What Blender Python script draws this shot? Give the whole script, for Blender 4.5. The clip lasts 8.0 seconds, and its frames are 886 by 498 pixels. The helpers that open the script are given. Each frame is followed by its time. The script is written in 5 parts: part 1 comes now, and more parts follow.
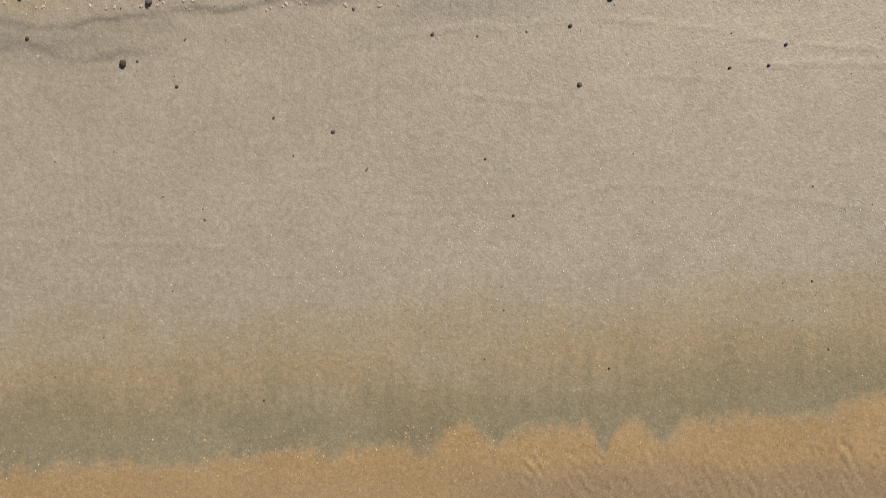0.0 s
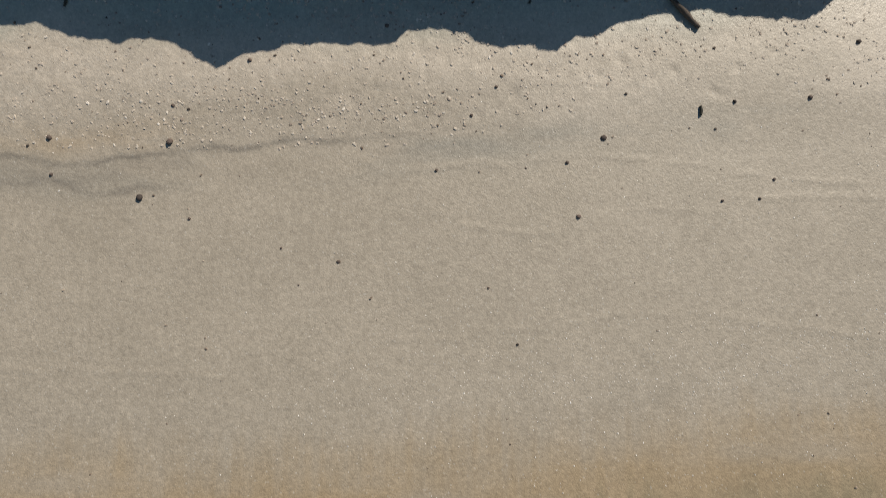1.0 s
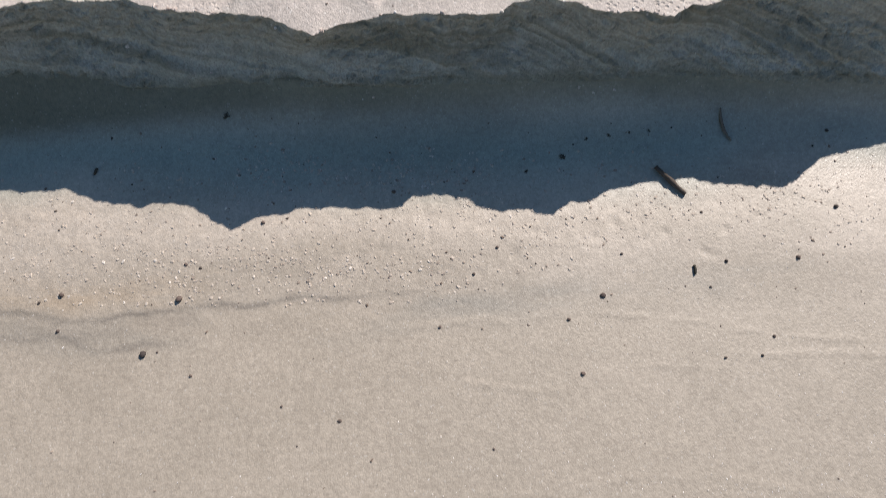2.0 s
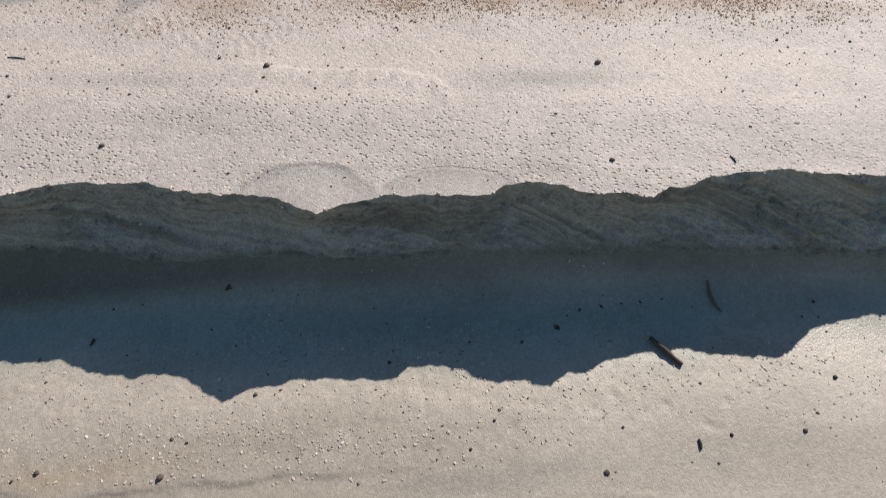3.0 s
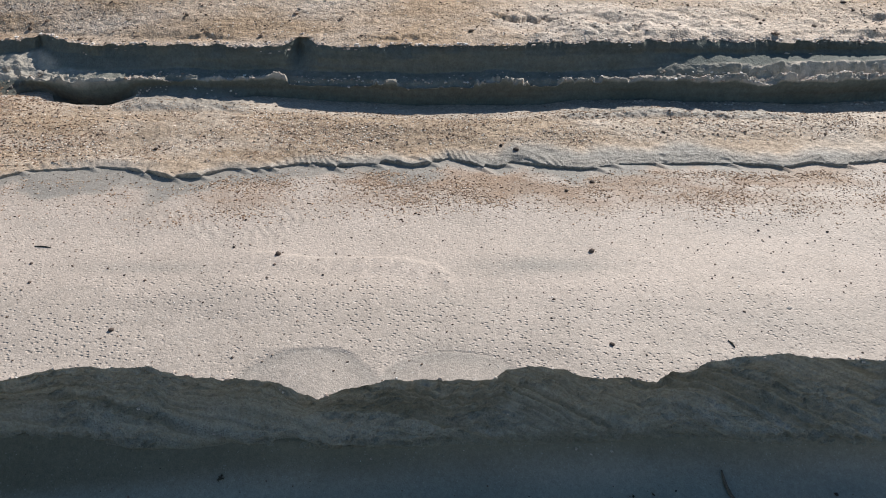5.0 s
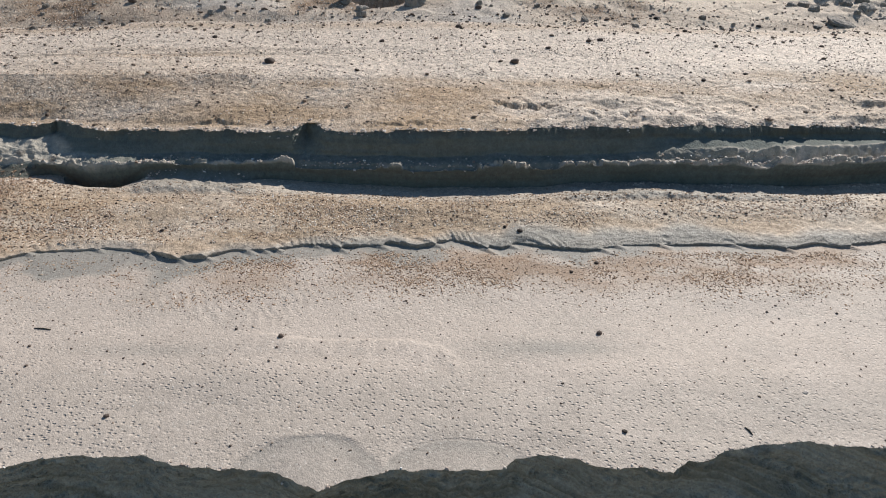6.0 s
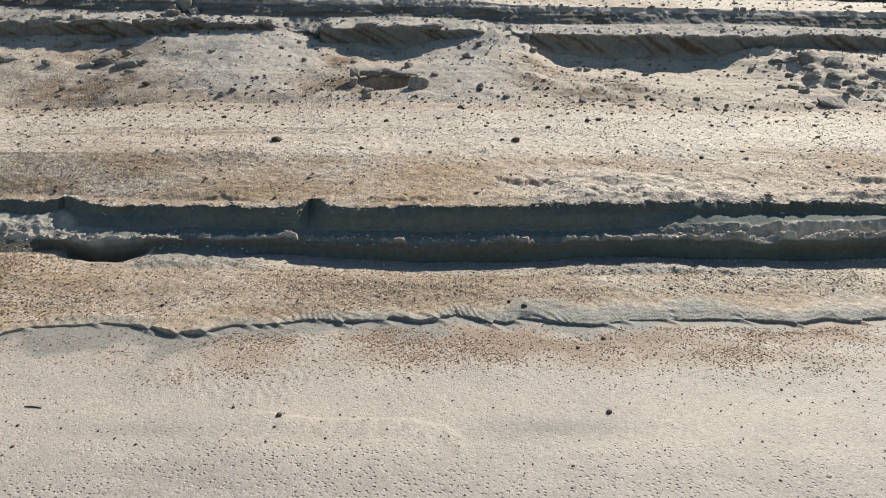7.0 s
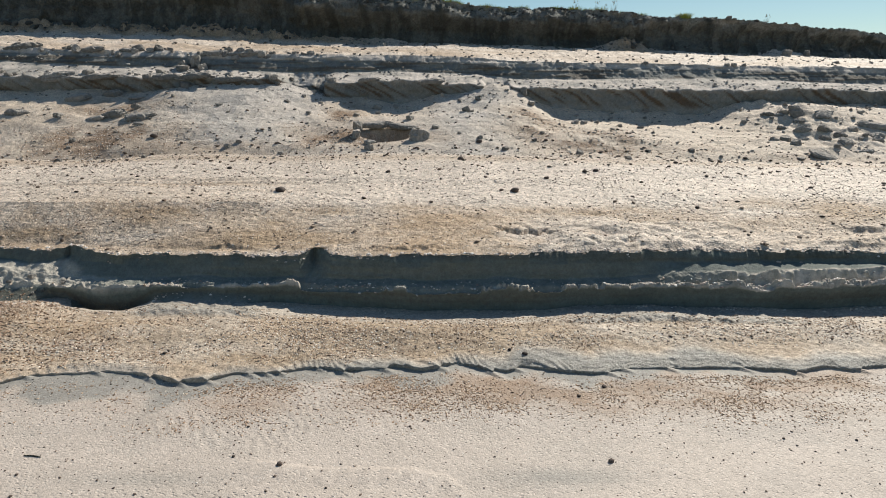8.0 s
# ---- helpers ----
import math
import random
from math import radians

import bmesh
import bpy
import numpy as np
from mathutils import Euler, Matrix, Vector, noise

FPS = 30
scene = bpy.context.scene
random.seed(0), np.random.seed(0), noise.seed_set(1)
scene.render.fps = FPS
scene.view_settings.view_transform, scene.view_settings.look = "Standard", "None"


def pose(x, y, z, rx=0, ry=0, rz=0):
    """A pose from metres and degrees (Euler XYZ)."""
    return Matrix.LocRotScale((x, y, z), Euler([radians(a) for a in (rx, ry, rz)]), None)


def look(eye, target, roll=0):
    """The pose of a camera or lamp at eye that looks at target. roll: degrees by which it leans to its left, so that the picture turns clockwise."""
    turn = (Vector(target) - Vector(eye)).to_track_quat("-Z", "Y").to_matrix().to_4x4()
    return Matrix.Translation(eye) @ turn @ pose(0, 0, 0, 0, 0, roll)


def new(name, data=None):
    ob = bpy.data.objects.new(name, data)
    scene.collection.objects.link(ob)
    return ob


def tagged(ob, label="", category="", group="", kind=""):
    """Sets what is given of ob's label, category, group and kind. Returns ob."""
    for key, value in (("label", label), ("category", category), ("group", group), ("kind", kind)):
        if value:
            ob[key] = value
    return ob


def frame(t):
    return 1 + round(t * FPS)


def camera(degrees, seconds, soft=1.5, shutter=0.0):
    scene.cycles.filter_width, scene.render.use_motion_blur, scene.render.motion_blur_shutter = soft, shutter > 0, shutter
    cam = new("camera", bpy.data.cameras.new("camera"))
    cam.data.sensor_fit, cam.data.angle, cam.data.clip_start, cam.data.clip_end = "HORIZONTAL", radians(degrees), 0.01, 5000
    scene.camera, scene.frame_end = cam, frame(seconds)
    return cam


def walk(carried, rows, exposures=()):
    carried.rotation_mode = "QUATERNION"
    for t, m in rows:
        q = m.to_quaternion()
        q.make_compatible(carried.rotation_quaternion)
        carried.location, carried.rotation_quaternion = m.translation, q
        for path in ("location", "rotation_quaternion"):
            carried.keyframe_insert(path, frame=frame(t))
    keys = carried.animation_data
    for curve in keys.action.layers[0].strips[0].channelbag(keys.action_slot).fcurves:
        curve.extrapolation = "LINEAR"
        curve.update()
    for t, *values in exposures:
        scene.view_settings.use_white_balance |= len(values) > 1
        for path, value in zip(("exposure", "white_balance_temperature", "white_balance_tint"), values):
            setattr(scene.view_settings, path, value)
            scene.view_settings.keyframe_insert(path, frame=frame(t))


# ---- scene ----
cam = camera(71.51, 8.0, soft=0.6, shutter=0.3)
# t, x, y, z, rx, ry, rz
ROWS = [
    (0.0, 0.0000, -0.0000, 3.0000, -2.000, -0.000, -0.000),
    (0.5, 0.0277, 0.0024, 2.9899, 3.941, 0.229, 0.021),
    (1.0, -0.0065, 0.0027, 3.0028, 9.906, 0.193, -0.007),
    (1.5, -0.0292, -0.0219, 3.0111, 17.051, 0.083, -0.029),
    (2.0, -0.0358, -0.0053, 3.0391, 24.380, 0.001, -0.074),
    (2.2, -0.0182, -0.0136, 3.0328, 27.838, 0.009, -0.144),
    (3.3, -0.0375, -0.0203, 3.0916, 43.317, -0.195, -0.194),
    (3.5, -0.0532, -0.0095, 3.1119, 45.080, -0.144, -0.156),
    (4.0, -0.0270, -0.0183, 3.1297, 51.522, -0.124, -0.145),
    (4.2, -0.0350, -0.0242, 3.1290, 53.057, -0.184, -0.155),
    (5.3, -0.0270, -0.0341, 3.1289, 58.132, -0.062, -0.047),
    (5.5, -0.0328, -0.0208, 3.1361, 59.581, -0.109, -0.147),
    (6.0, -0.0597, -0.0015, 3.1322, 63.875, -0.056, -0.017),
    (6.5, -0.1186, 0.0067, 3.1108, 66.848, 0.016, 0.163),
    (7.0, -0.0790, 0.0371, 3.1071, 70.902, -0.018, 0.086),
    (7.5, -0.0484, 0.0085, 3.1080, 73.181, -0.048, 0.018),
    (8.0, -0.0858, -0.0361, 3.1230, 75.470, -0.018, 0.096),
]
EXPOSURE = [(0.0, 0.15, 6600, -1), (0.5, 0.12, 6480, 1), (1.0, 0.1, 6180, -1), (1.5, 0.22, 6040, 2), (2.0, 0.52, 5850, 5), (2.3, 0.5, 5820, 5), (3.5, 0.15, 5850, 2), (4.2, 0.2, 5850, 2), (5.5, 0.11, 5930, 2), (6.0, 0.09, 5900, 1), (6.5, 0.11, 5980, -3), (8.0, 0.21, 6060, -2)]
walk(cam, [(t, pose(*p)) for t, *p in ROWS], EXPOSURE)

# ---- light: a clear morning, sun ahead and to one side, 39 degrees up ----
SUN_EL, SUN_AZ = 39.0, 36.5
sun_way = Vector((math.sin(radians(SUN_AZ)) * math.cos(radians(SUN_EL)), math.cos(radians(SUN_AZ)) * math.cos(radians(SUN_EL)), math.sin(radians(SUN_EL))))
world = bpy.data.worlds.new("sky")
scene.world = world
world.use_nodes = True
wn = world.node_tree
sky = wn.nodes.new("ShaderNodeTexSky")
sky.sky_type, sky.sun_disc = "NISHITA", False
sky.dust_density, sky.ozone_density, sky.air_density = 0.15, 1.0, 1.0
sky.sun_elevation, sky.sun_rotation = radians(SUN_EL), radians(SUN_AZ)
wn.links.new(sky.outputs[0], wn.nodes["Background"].inputs[0])
wn.nodes["Background"].inputs[1].default_value = 0.062
sun_data = bpy.data.lights.new("sun", "SUN")
sun_data.energy, sun_data.angle, sun_data.color = 5.0, radians(0.5), (1.0, 0.842, 0.735)
sun = new("sun", sun_data)
sun.matrix_world = look(sun_way * 60, (0, 0, 0))


# ---- noise on numpy arrays ----
def hash2(i, j, seed):
    n = (i.astype(np.int64) * 374761393 + j.astype(np.int64) * 668265263 + seed * 974711) & 0xFFFFFFFF
    n = ((n ^ (n >> 13)) * 1274126177) & 0xFFFFFFFF
    return ((n ^ (n >> 16)) & 0xFFFFFF) / float(0xFFFFFF)


def vnoise(x, y, seed=0):
    x, y = np.broadcast_arrays(np.asarray(x, float), np.asarray(y, float))
    i, j = np.floor(x), np.floor(y)
    fx, fy = x - i, y - j
    fx, fy = fx * fx * (3 - 2 * fx), fy * fy * (3 - 2 * fy)
    a, b = hash2(i, j, seed), hash2(i + 1, j, seed)
    c, d = hash2(i, j + 1, seed), hash2(i + 1, j + 1, seed)
    return (a + (b - a) * fx) * (1 - fy) + (c + (d - c) * fx) * fy - 0.5


def fbm(x, y, octaves=4, seed=0, gain=0.5):
    out, amp = 0.0, 1.0
    for k in range(octaves):
        out = out + amp * vnoise(x * 2**k + 17.3 * k, y * 2**k - 9.1 * k, seed + k)
        amp *= gain
    return out


def ramp(v, a, b):
    s = np.clip((np.asarray(v, float) - a) / (b - a), 0, 1)
    return s * s * (3 - 2 * s)


# ---- materials ----
def sand(name, colours, grain=0.008, relief=0.5, rough=0.9, speck=0.35, stain=0.25, spec=0.25, wet=None, glint=0.5, pits=0.0, mottle=0.5):
    """Sand: a colour for each of the sheet's masks (base first), grains, stains, fine relief."""
    m = bpy.data.materials.new(name)
    m.use_nodes = True
    t, bsdf = m.node_tree, m.node_tree.nodes["Principled BSDF"]
    N, link = t.nodes.new, t.links.new
    pos = N("ShaderNodeTexCoord").outputs["Object"]

    def noise_at(scale, detail=3.0, rough_=0.6):
        n = N("ShaderNodeTexNoise")
        n.inputs["Scale"].default_value, n.inputs["Detail"].default_value, n.inputs["Roughness"].default_value = scale, detail, rough_
        link(pos, n.inputs["Vector"])
        return n.outputs["Fac"]

    def mix(kind, fac, a, b):
        n = N("ShaderNodeMix")
        n.data_type, n.blend_type = "RGBA", kind
        for sock, v in ((n.inputs[0], fac), (n.inputs[6], a), (n.inputs[7], b)):
            if isinstance(v, (int, float)):
                sock.default_value = v
            elif isinstance(v, tuple):
                sock.default_value = (*v, 1)
            else:
                link(v, sock)
        return n.outputs[2]

    def span(v, a, b, lo=0.0, hi=1.0):
        n = N("ShaderNodeMapRange")
        n.inputs[1].default_value, n.inputs[2].default_value, n.inputs[3].default_value, n.inputs[4].default_value = a, b, lo, hi
        link(v, n.inputs[0])
        return n.outputs[0]

    base = colours[0][1]
    col = mix("MIX", 0.0, base, base)
    for key, c in colours[1:]:
        att = N("ShaderNodeAttribute")
        att.attribute_name = key
        col = mix("MIX", att.outputs["Fac"], col, c)
    # stains and damp patches, half a metre and a hand wide
    col = mix("MULTIPLY", stain, col, mix("MIX", span(noise_at(2.2, 5.0), 0.3, 0.7), (0.72, 0.70, 0.66), (1.15, 1.13, 1.12)))
    col = mix("MULTIPLY", stain, col, mix("MIX", span(noise_at(14.0, 4.0), 0.3, 0.7), (0.80, 0.79, 0.77), (1.12, 1.12, 1.12)))
    # mottles of a few grains together
    col = mix("MULTIPLY", mottle, col, mix("MIX", span(noise_at(0.26 / grain, 3.0, 0.75), 0.32, 0.68), (0.70, 0.69, 0.67), (1.22, 1.22, 1.22)))
    # single grains, dark and pale
    vor = N("ShaderNodeTexVoronoi")
    vor.inputs["Scale"].default_value = 1.0 / grain
    link(pos, vor.inputs["Vector"])
    shade = N("ShaderNodeSeparateColor")
    link(vor.outputs["Color"], shade.inputs[0])
    col = mix("MULTIPLY", speck, col, mix("MIX", span(shade.outputs[0], 0.0, 1.0), (0.35, 0.33, 0.31), (1.45, 1.42, 1.38)))
    col = mix("MIX", span(shade.outputs[1], 0.985, 0.99, 0.0, glint), col, (0.75, 0.72, 0.66))
    link(col, bsdf.inputs["Base Color"])
    bsdf.inputs["Specular IOR Level"].default_value = spec
    if wet:
        att = N("ShaderNodeAttribute")
        att.attribute_name = wet
        link(span(att.outputs["Fac"], 0.0, 1.0, rough, 0.32), bsdf.inputs["Roughness"])
    else:
        bsdf.inputs["Roughness"].default_value = rough
    b1, b2 = N("ShaderNodeBump"), N("ShaderNodeBump")
    b1.inputs["Strength"].default_value, b1.inputs["Distance"].default_value = relief, grain * 0.6
    b2.inputs["Strength"].default_value, b2.inputs["Distance"].default_value = relief, grain * 1.6
    link(vor.outputs["Distance"], b1.inputs["Height"])
    b1.invert = True
    link(noise_at(0.45 / grain, 3.0), b2.inputs["Height"])
    link(b2.outputs[0], b1.inputs["Normal"])
    last = b1.outputs[0]
    if pits:
        # slanting wind-worn pits, a centimetre or two across, where the crust is worn
        turn, b3, hole, worn, depth = N("ShaderNodeMapping"), N("ShaderNodeBump"), N("ShaderNodeTexVoronoi"), N("ShaderNodeAttribute"), N("ShaderNodeMath")
        turn.inputs["Rotation"].default_value = (0, 0, radians(-20))
        turn.inputs["Scale"].default_value = (27, 38, 36)
        hole.inputs["Scale"].default_value, hole.inputs["Randomness"].default_value = 1.0, 0.9
        worn.attribute_name, depth.operation = "pit", "MULTIPLY"
        link(pos, turn.inputs["Vector"])
        link(turn.outputs[0], hole.inputs["Vector"])
        link(span(hole.outputs["Distance"], 0.10, 0.34), depth.inputs[0])
        link(worn.outputs["Fac"], depth.inputs[1])
        link(depth.outputs[0], b3.inputs["Height"])
        b3.inputs["Strength"].default_value, b3.inputs["Distance"].default_value = pits, 0.0095
        link(last, b3.inputs["Normal"])
        last = b3.outputs[0]
    link(last, bsdf.inputs["Normal"])
    return m


PALE = (0.58, 0.51, 0.45)
GREY = (0.315, 0.305, 0.28)
BROWN = (0.39, 0.285, 0.205)
# the beach's last mask puts the scarp's shadow into the sand colour
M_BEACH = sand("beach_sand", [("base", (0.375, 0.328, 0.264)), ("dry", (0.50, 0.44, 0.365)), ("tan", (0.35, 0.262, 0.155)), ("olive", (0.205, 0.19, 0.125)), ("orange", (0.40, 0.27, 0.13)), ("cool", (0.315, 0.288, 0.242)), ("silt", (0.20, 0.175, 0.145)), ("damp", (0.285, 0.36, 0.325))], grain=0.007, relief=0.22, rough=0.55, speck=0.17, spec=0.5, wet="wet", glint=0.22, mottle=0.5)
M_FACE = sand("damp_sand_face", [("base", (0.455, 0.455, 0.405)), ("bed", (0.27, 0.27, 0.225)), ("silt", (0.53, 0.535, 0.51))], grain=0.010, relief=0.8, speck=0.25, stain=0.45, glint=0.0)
# trench shade put into the base colour, the sunlit brink into the pale mask
M_TRENCH = sand("shaded_trench_sand", [("base", (0.17, 0.195, 0.18)), ("bed", (0.125, 0.115, 0.09)), ("silt", (0.27, 0.29, 0.285)), ("dry", (0.62, 0.57, 0.50))], grain=0.014, relief=0.45, speck=0.15, stain=0.35, glint=0.0)
M_UPPER = sand("brown_bedded_sand", [("base", (0.27, 0.275, 0.26)), ("bed", (0.15, 0.12, 0.09)), ("silt", (0.66, 0.60, 0.545)), ("grey", (0.33, 0.345, 0.345))], grain=0.02, relief=0.6, speck=0.2, stain=0.4, glint=0.0)
M_TERRACE = sand("dry_crusted_sand", [("base", PALE), ("gravel", BROWN), ("silt", GREY)], grain=0.009, relief=0.30, rough=0.7, spec=0.4, speck=0.30, pits=0.9, mottle=0.30)
M_RIDGE = sand("gravelly_sand", [("base", (0.64, 0.56, 0.475)), ("gravel", (0.47, 0.362, 0.255)), ("silt", GREY)], grain=0.013, relief=0.35, rough=0.7, spec=0.4, speck=0.45, mottle=0.75)
M_SLOPE = sand("stony_sand", [("base", (0.72, 0.63, 0.545)), ("gravel", (0.49, 0.365, 0.245)), ("silt", (0.62, 0.545, 0.47))], grain=0.019, relief=0.45, rough=0.75, spec=0.35, speck=0.48, mottle=0.75)
M_TALUS = sand("fallen_sand", [("base", (0.67, 0.575, 0.475)), ("gravel", (0.31, 0.22, 0.15)), ("silt", (0.60, 0.55, 0.50))], grain=0.021, relief=0.5, rough=0.8, spec=0.3, speck=0.36)
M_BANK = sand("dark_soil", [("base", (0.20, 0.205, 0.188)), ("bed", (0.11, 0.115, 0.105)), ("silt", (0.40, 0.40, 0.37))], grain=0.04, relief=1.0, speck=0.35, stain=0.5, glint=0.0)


# ---- sheets ----
BASE1 = [(-2.73, 2.38, 0.20), (-1.69, 2.34, 0.20), (-0.67, 2.33, 0.20), (0.19, 2.36, 0.20), (1.33, 2.40, 0.20), (2.65, 2.35, 0.20)]
EDGE1 = [(-2.41, 2.29, 0.75), (-2.15, 2.38, 0.75), (-1.94, 2.41, 0.75), (-1.84, 2.39, 0.75), (-1.63, 2.41, 0.75), (-1.43, 2.33, 0.75), (-1.21, 2.31, 0.75), (-1.09, 2.31, 0.75), (-0.90, 2.29, 0.75), (-0.80, 2.23, 0.75), (-0.67, 2.17, 0.75), (-0.56, 2.24, 0.75), (-0.41, 2.27, 0.75), (-0.33, 2.30, 0.75), (-0.11, 2.32, 0.75), (0.07, 2.30, 0.75), (0.25, 2.32, 0.75), (0.32, 2.38, 0.75), (0.47, 2.41, 0.75), (0.63, 2.38, 0.75), (0.76, 2.32, 0.75), (0.95, 2.32, 0.75), (1.11, 2.29, 0.75), (1.21, 2.37, 0.75), (1.29, 2.36, 0.75), (1.47, 2.45, 0.75), (1.62, 2.48, 0.75), (1.87, 2.51, 0.75), (2.03, 2.48, 0.75), (2.27, 2.46, 0.75), (2.43, 2.46, 0.75), (2.67, 2.64, 0.75), (3.00, 2.72, 0.75), (3.60, 2.70, 0.75)]
CRACK = [(-3.52, 4.28, 0.93), (-3.37, 4.40, 0.93), (-2.73, 4.47, 0.93), (-2.42, 4.40, 0.93), (-2.16, 4.31, 0.93), (-1.95, 4.32, 0.93), (-1.76, 4.44, 0.93), (-1.44, 4.45, 0.93), (-1.19, 4.53, 0.93), (-0.86, 4.50, 0.93), (-0.49, 4.57, 0.93), (-0.26, 4.50, 0.93), (0.02, 4.63, 0.93), (0.30, 4.53, 0.93), (0.43, 4.49, 0.93), (0.56, 4.58, 0.93), (0.80, 4.50, 0.93), (1.11, 4.45, 0.93), (1.41, 4.53, 0.93), (1.88, 4.55, 0.93), (2.34, 4.55, 0.93), (2.78, 4.50, 0.93), (3.05, 4.57, 0.93), (3.21, 4.53, 0.93), (3.63, 4.61, 0.93)]
SHELF = [(-4.68, 6.02, 1.15), (-4.33, 6.03, 1.15), (-4.06, 5.97, 1.16), (-3.67, 5.89, 1.17), (-3.19, 5.85, 1.19), (-2.80, 5.87, 1.19), (-2.04, 5.81, 1.20), (-1.49, 5.77, 1.22), (-0.66, 5.60, 1.25), (-0.01, 5.56, 1.26), (0.75, 5.60, 1.26), (1.81, 5.68, 1.25), (2.72, 5.62, 1.25), (3.55, 5.64, 1.26), (4.23, 5.70, 1.27)]
LIP2 = [(-5.03, 6.59, 1.42), (-4.55, 6.39, 1.42), (-4.38, 6.41, 1.42), (-4.24, 6.47, 1.45), (-4.24, 6.56, 1.45), (-4.13, 6.46, 1.46), (-3.97, 6.38, 1.43), (-3.42, 6.21, 1.43), (-2.73, 6.16, 1.45), (-1.84, 6.05, 1.47), (-1.57, 6.03, 1.48), (-1.48, 6.18, 1.51), (-1.45, 6.27, 1.51), (-1.38, 6.17, 1.51), (-1.22, 5.97, 1.49), (-0.56, 5.84, 1.52), (-0.01, 5.82, 1.54), (0.44, 5.85, 1.54), (1.35, 5.92, 1.54), (2.07, 6.01, 1.53), (3.48, 6.08, 1.51), (4.48, 6.12, 1.49)]
SHOULDER = [(-5.55, 7.44, 1.80), (-3.76, 7.33, 1.80), (-1.35, 7.26, 1.80), (1.43, 7.58, 1.80), (3.59, 7.67, 1.80), (5.51, 7.68, 1.80)]
TALUS = [(-7.52, 10.30, 2.01), (-6.09, 10.27, 1.97), (-4.36, 10.24, 2.11), (-2.76, 10.20, 2.07), (-0.88, 10.17, 2.12), (0.97, 10.13, 2.08), (2.82, 10.09, 2.04), (5.57, 10.03, 1.96), (7.09, 10.00, 1.96)]
BASE3 = [(-9.45, 13.32, 3.13), (-6.51, 13.40, 3.09), (-5.54, 13.43, 3.25), (-3.75, 13.47, 3.27), (-2.81, 13.50, 3.02), (-1.13, 13.54, 2.93), (0.45, 13.59, 3.05), (0.93, 13.60, 3.17), (1.30, 13.61, 3.17), (1.79, 13.62, 2.90), (3.77, 13.67, 2.69), (6.25, 13.73, 2.75), (7.73, 13.77, 2.85), (9.61, 13.82, 2.73)]
LEDGE3 = [(-9.84, 13.30, 3.38), (-9.38, 13.32, 3.38), (-8.21, 13.35, 3.37), (-7.04, 13.37, 3.36), (-5.87, 13.40, 3.34), (-4.69, 13.43, 3.35), (-3.60, 13.46, 3.32), (-3.48, 13.93, 3.22), (-2.72, 13.95, 3.19), (-2.62, 13.48, 3.29), (-2.44, 13.49, 3.28), (-1.72, 13.51, 3.28), (-1.12, 13.52, 3.31), (-0.40, 13.54, 3.27), (0.57, 13.56, 3.23), (0.75, 13.57, 3.22), (0.87, 14.04, 3.12), (1.26, 14.05, 3.11), (1.36, 13.58, 3.20), (3.10, 13.63, 3.13), (5.58, 13.69, 3.11), (7.42, 13.74, 3.13), (9.52, 13.79, 3.08)]
EDGE3 = [(-10.72, 14.68, 4.08), (-10.22, 14.69, 4.08), (-9.09, 14.73, 4.02), (-7.69, 14.77, 3.98), (-6.41, 14.81, 3.99), (-5.77, 14.83, 3.94), (-4.48, 14.87, 3.92), (-3.57, 14.89, 3.92), (-2.66, 14.92, 3.91), (-1.22, 14.96, 3.90), (0.10, 15.00, 3.87), (0.89, 15.03, 3.83), (1.43, 15.04, 3.77), (3.40, 15.10, 3.73), (5.45, 15.16, 3.72), (6.81, 15.20, 3.68), (8.86, 15.27, 3.66), (10.49, 15.31, 3.62), (10.93, 15.33, 3.61)]
LEDGETOP = [(-10.50, 14.30, 3.75), (-10.01, 14.31, 3.74), (-8.78, 14.34, 3.67), (-7.53, 14.37, 3.62), (-6.78, 14.39, 3.62), (-6.28, 14.41, 3.60), (-5.02, 14.44, 3.54), (-3.75, 14.47, 3.50), (-2.47, 14.51, 3.50), (-1.19, 14.54, 3.52), (0.10, 14.57, 3.48), (0.74, 14.59, 3.45), (1.39, 14.61, 3.37), (3.32, 14.66, 3.35), (5.97, 14.72, 3.38), (8.64, 14.79, 3.29), (10.22, 14.84, 3.24)]
BANK = [(-12.40, 18.00, 4.77), (-7.45, 18.50, 4.66), (-4.29, 18.81, 4.50), (-0.19, 19.19, 4.44), (5.33, 19.68, 4.31), (8.93, 19.99, 4.21), (13.94, 20.40, 4.06)]
RIM = [(-12.25, 18.20, 6.40), (-6.46, 18.82, 6.06), (-0.19, 19.44, 5.65), (1.33, 19.59, 5.48), (3.57, 19.79, 5.45), (5.33, 19.95, 5.36), (7.12, 20.11, 5.25), (8.95, 20.27, 5.18), (10.80, 20.43, 5.08), (12.70, 20.59, 4.93), (14.01, 20.70, 4.82)]


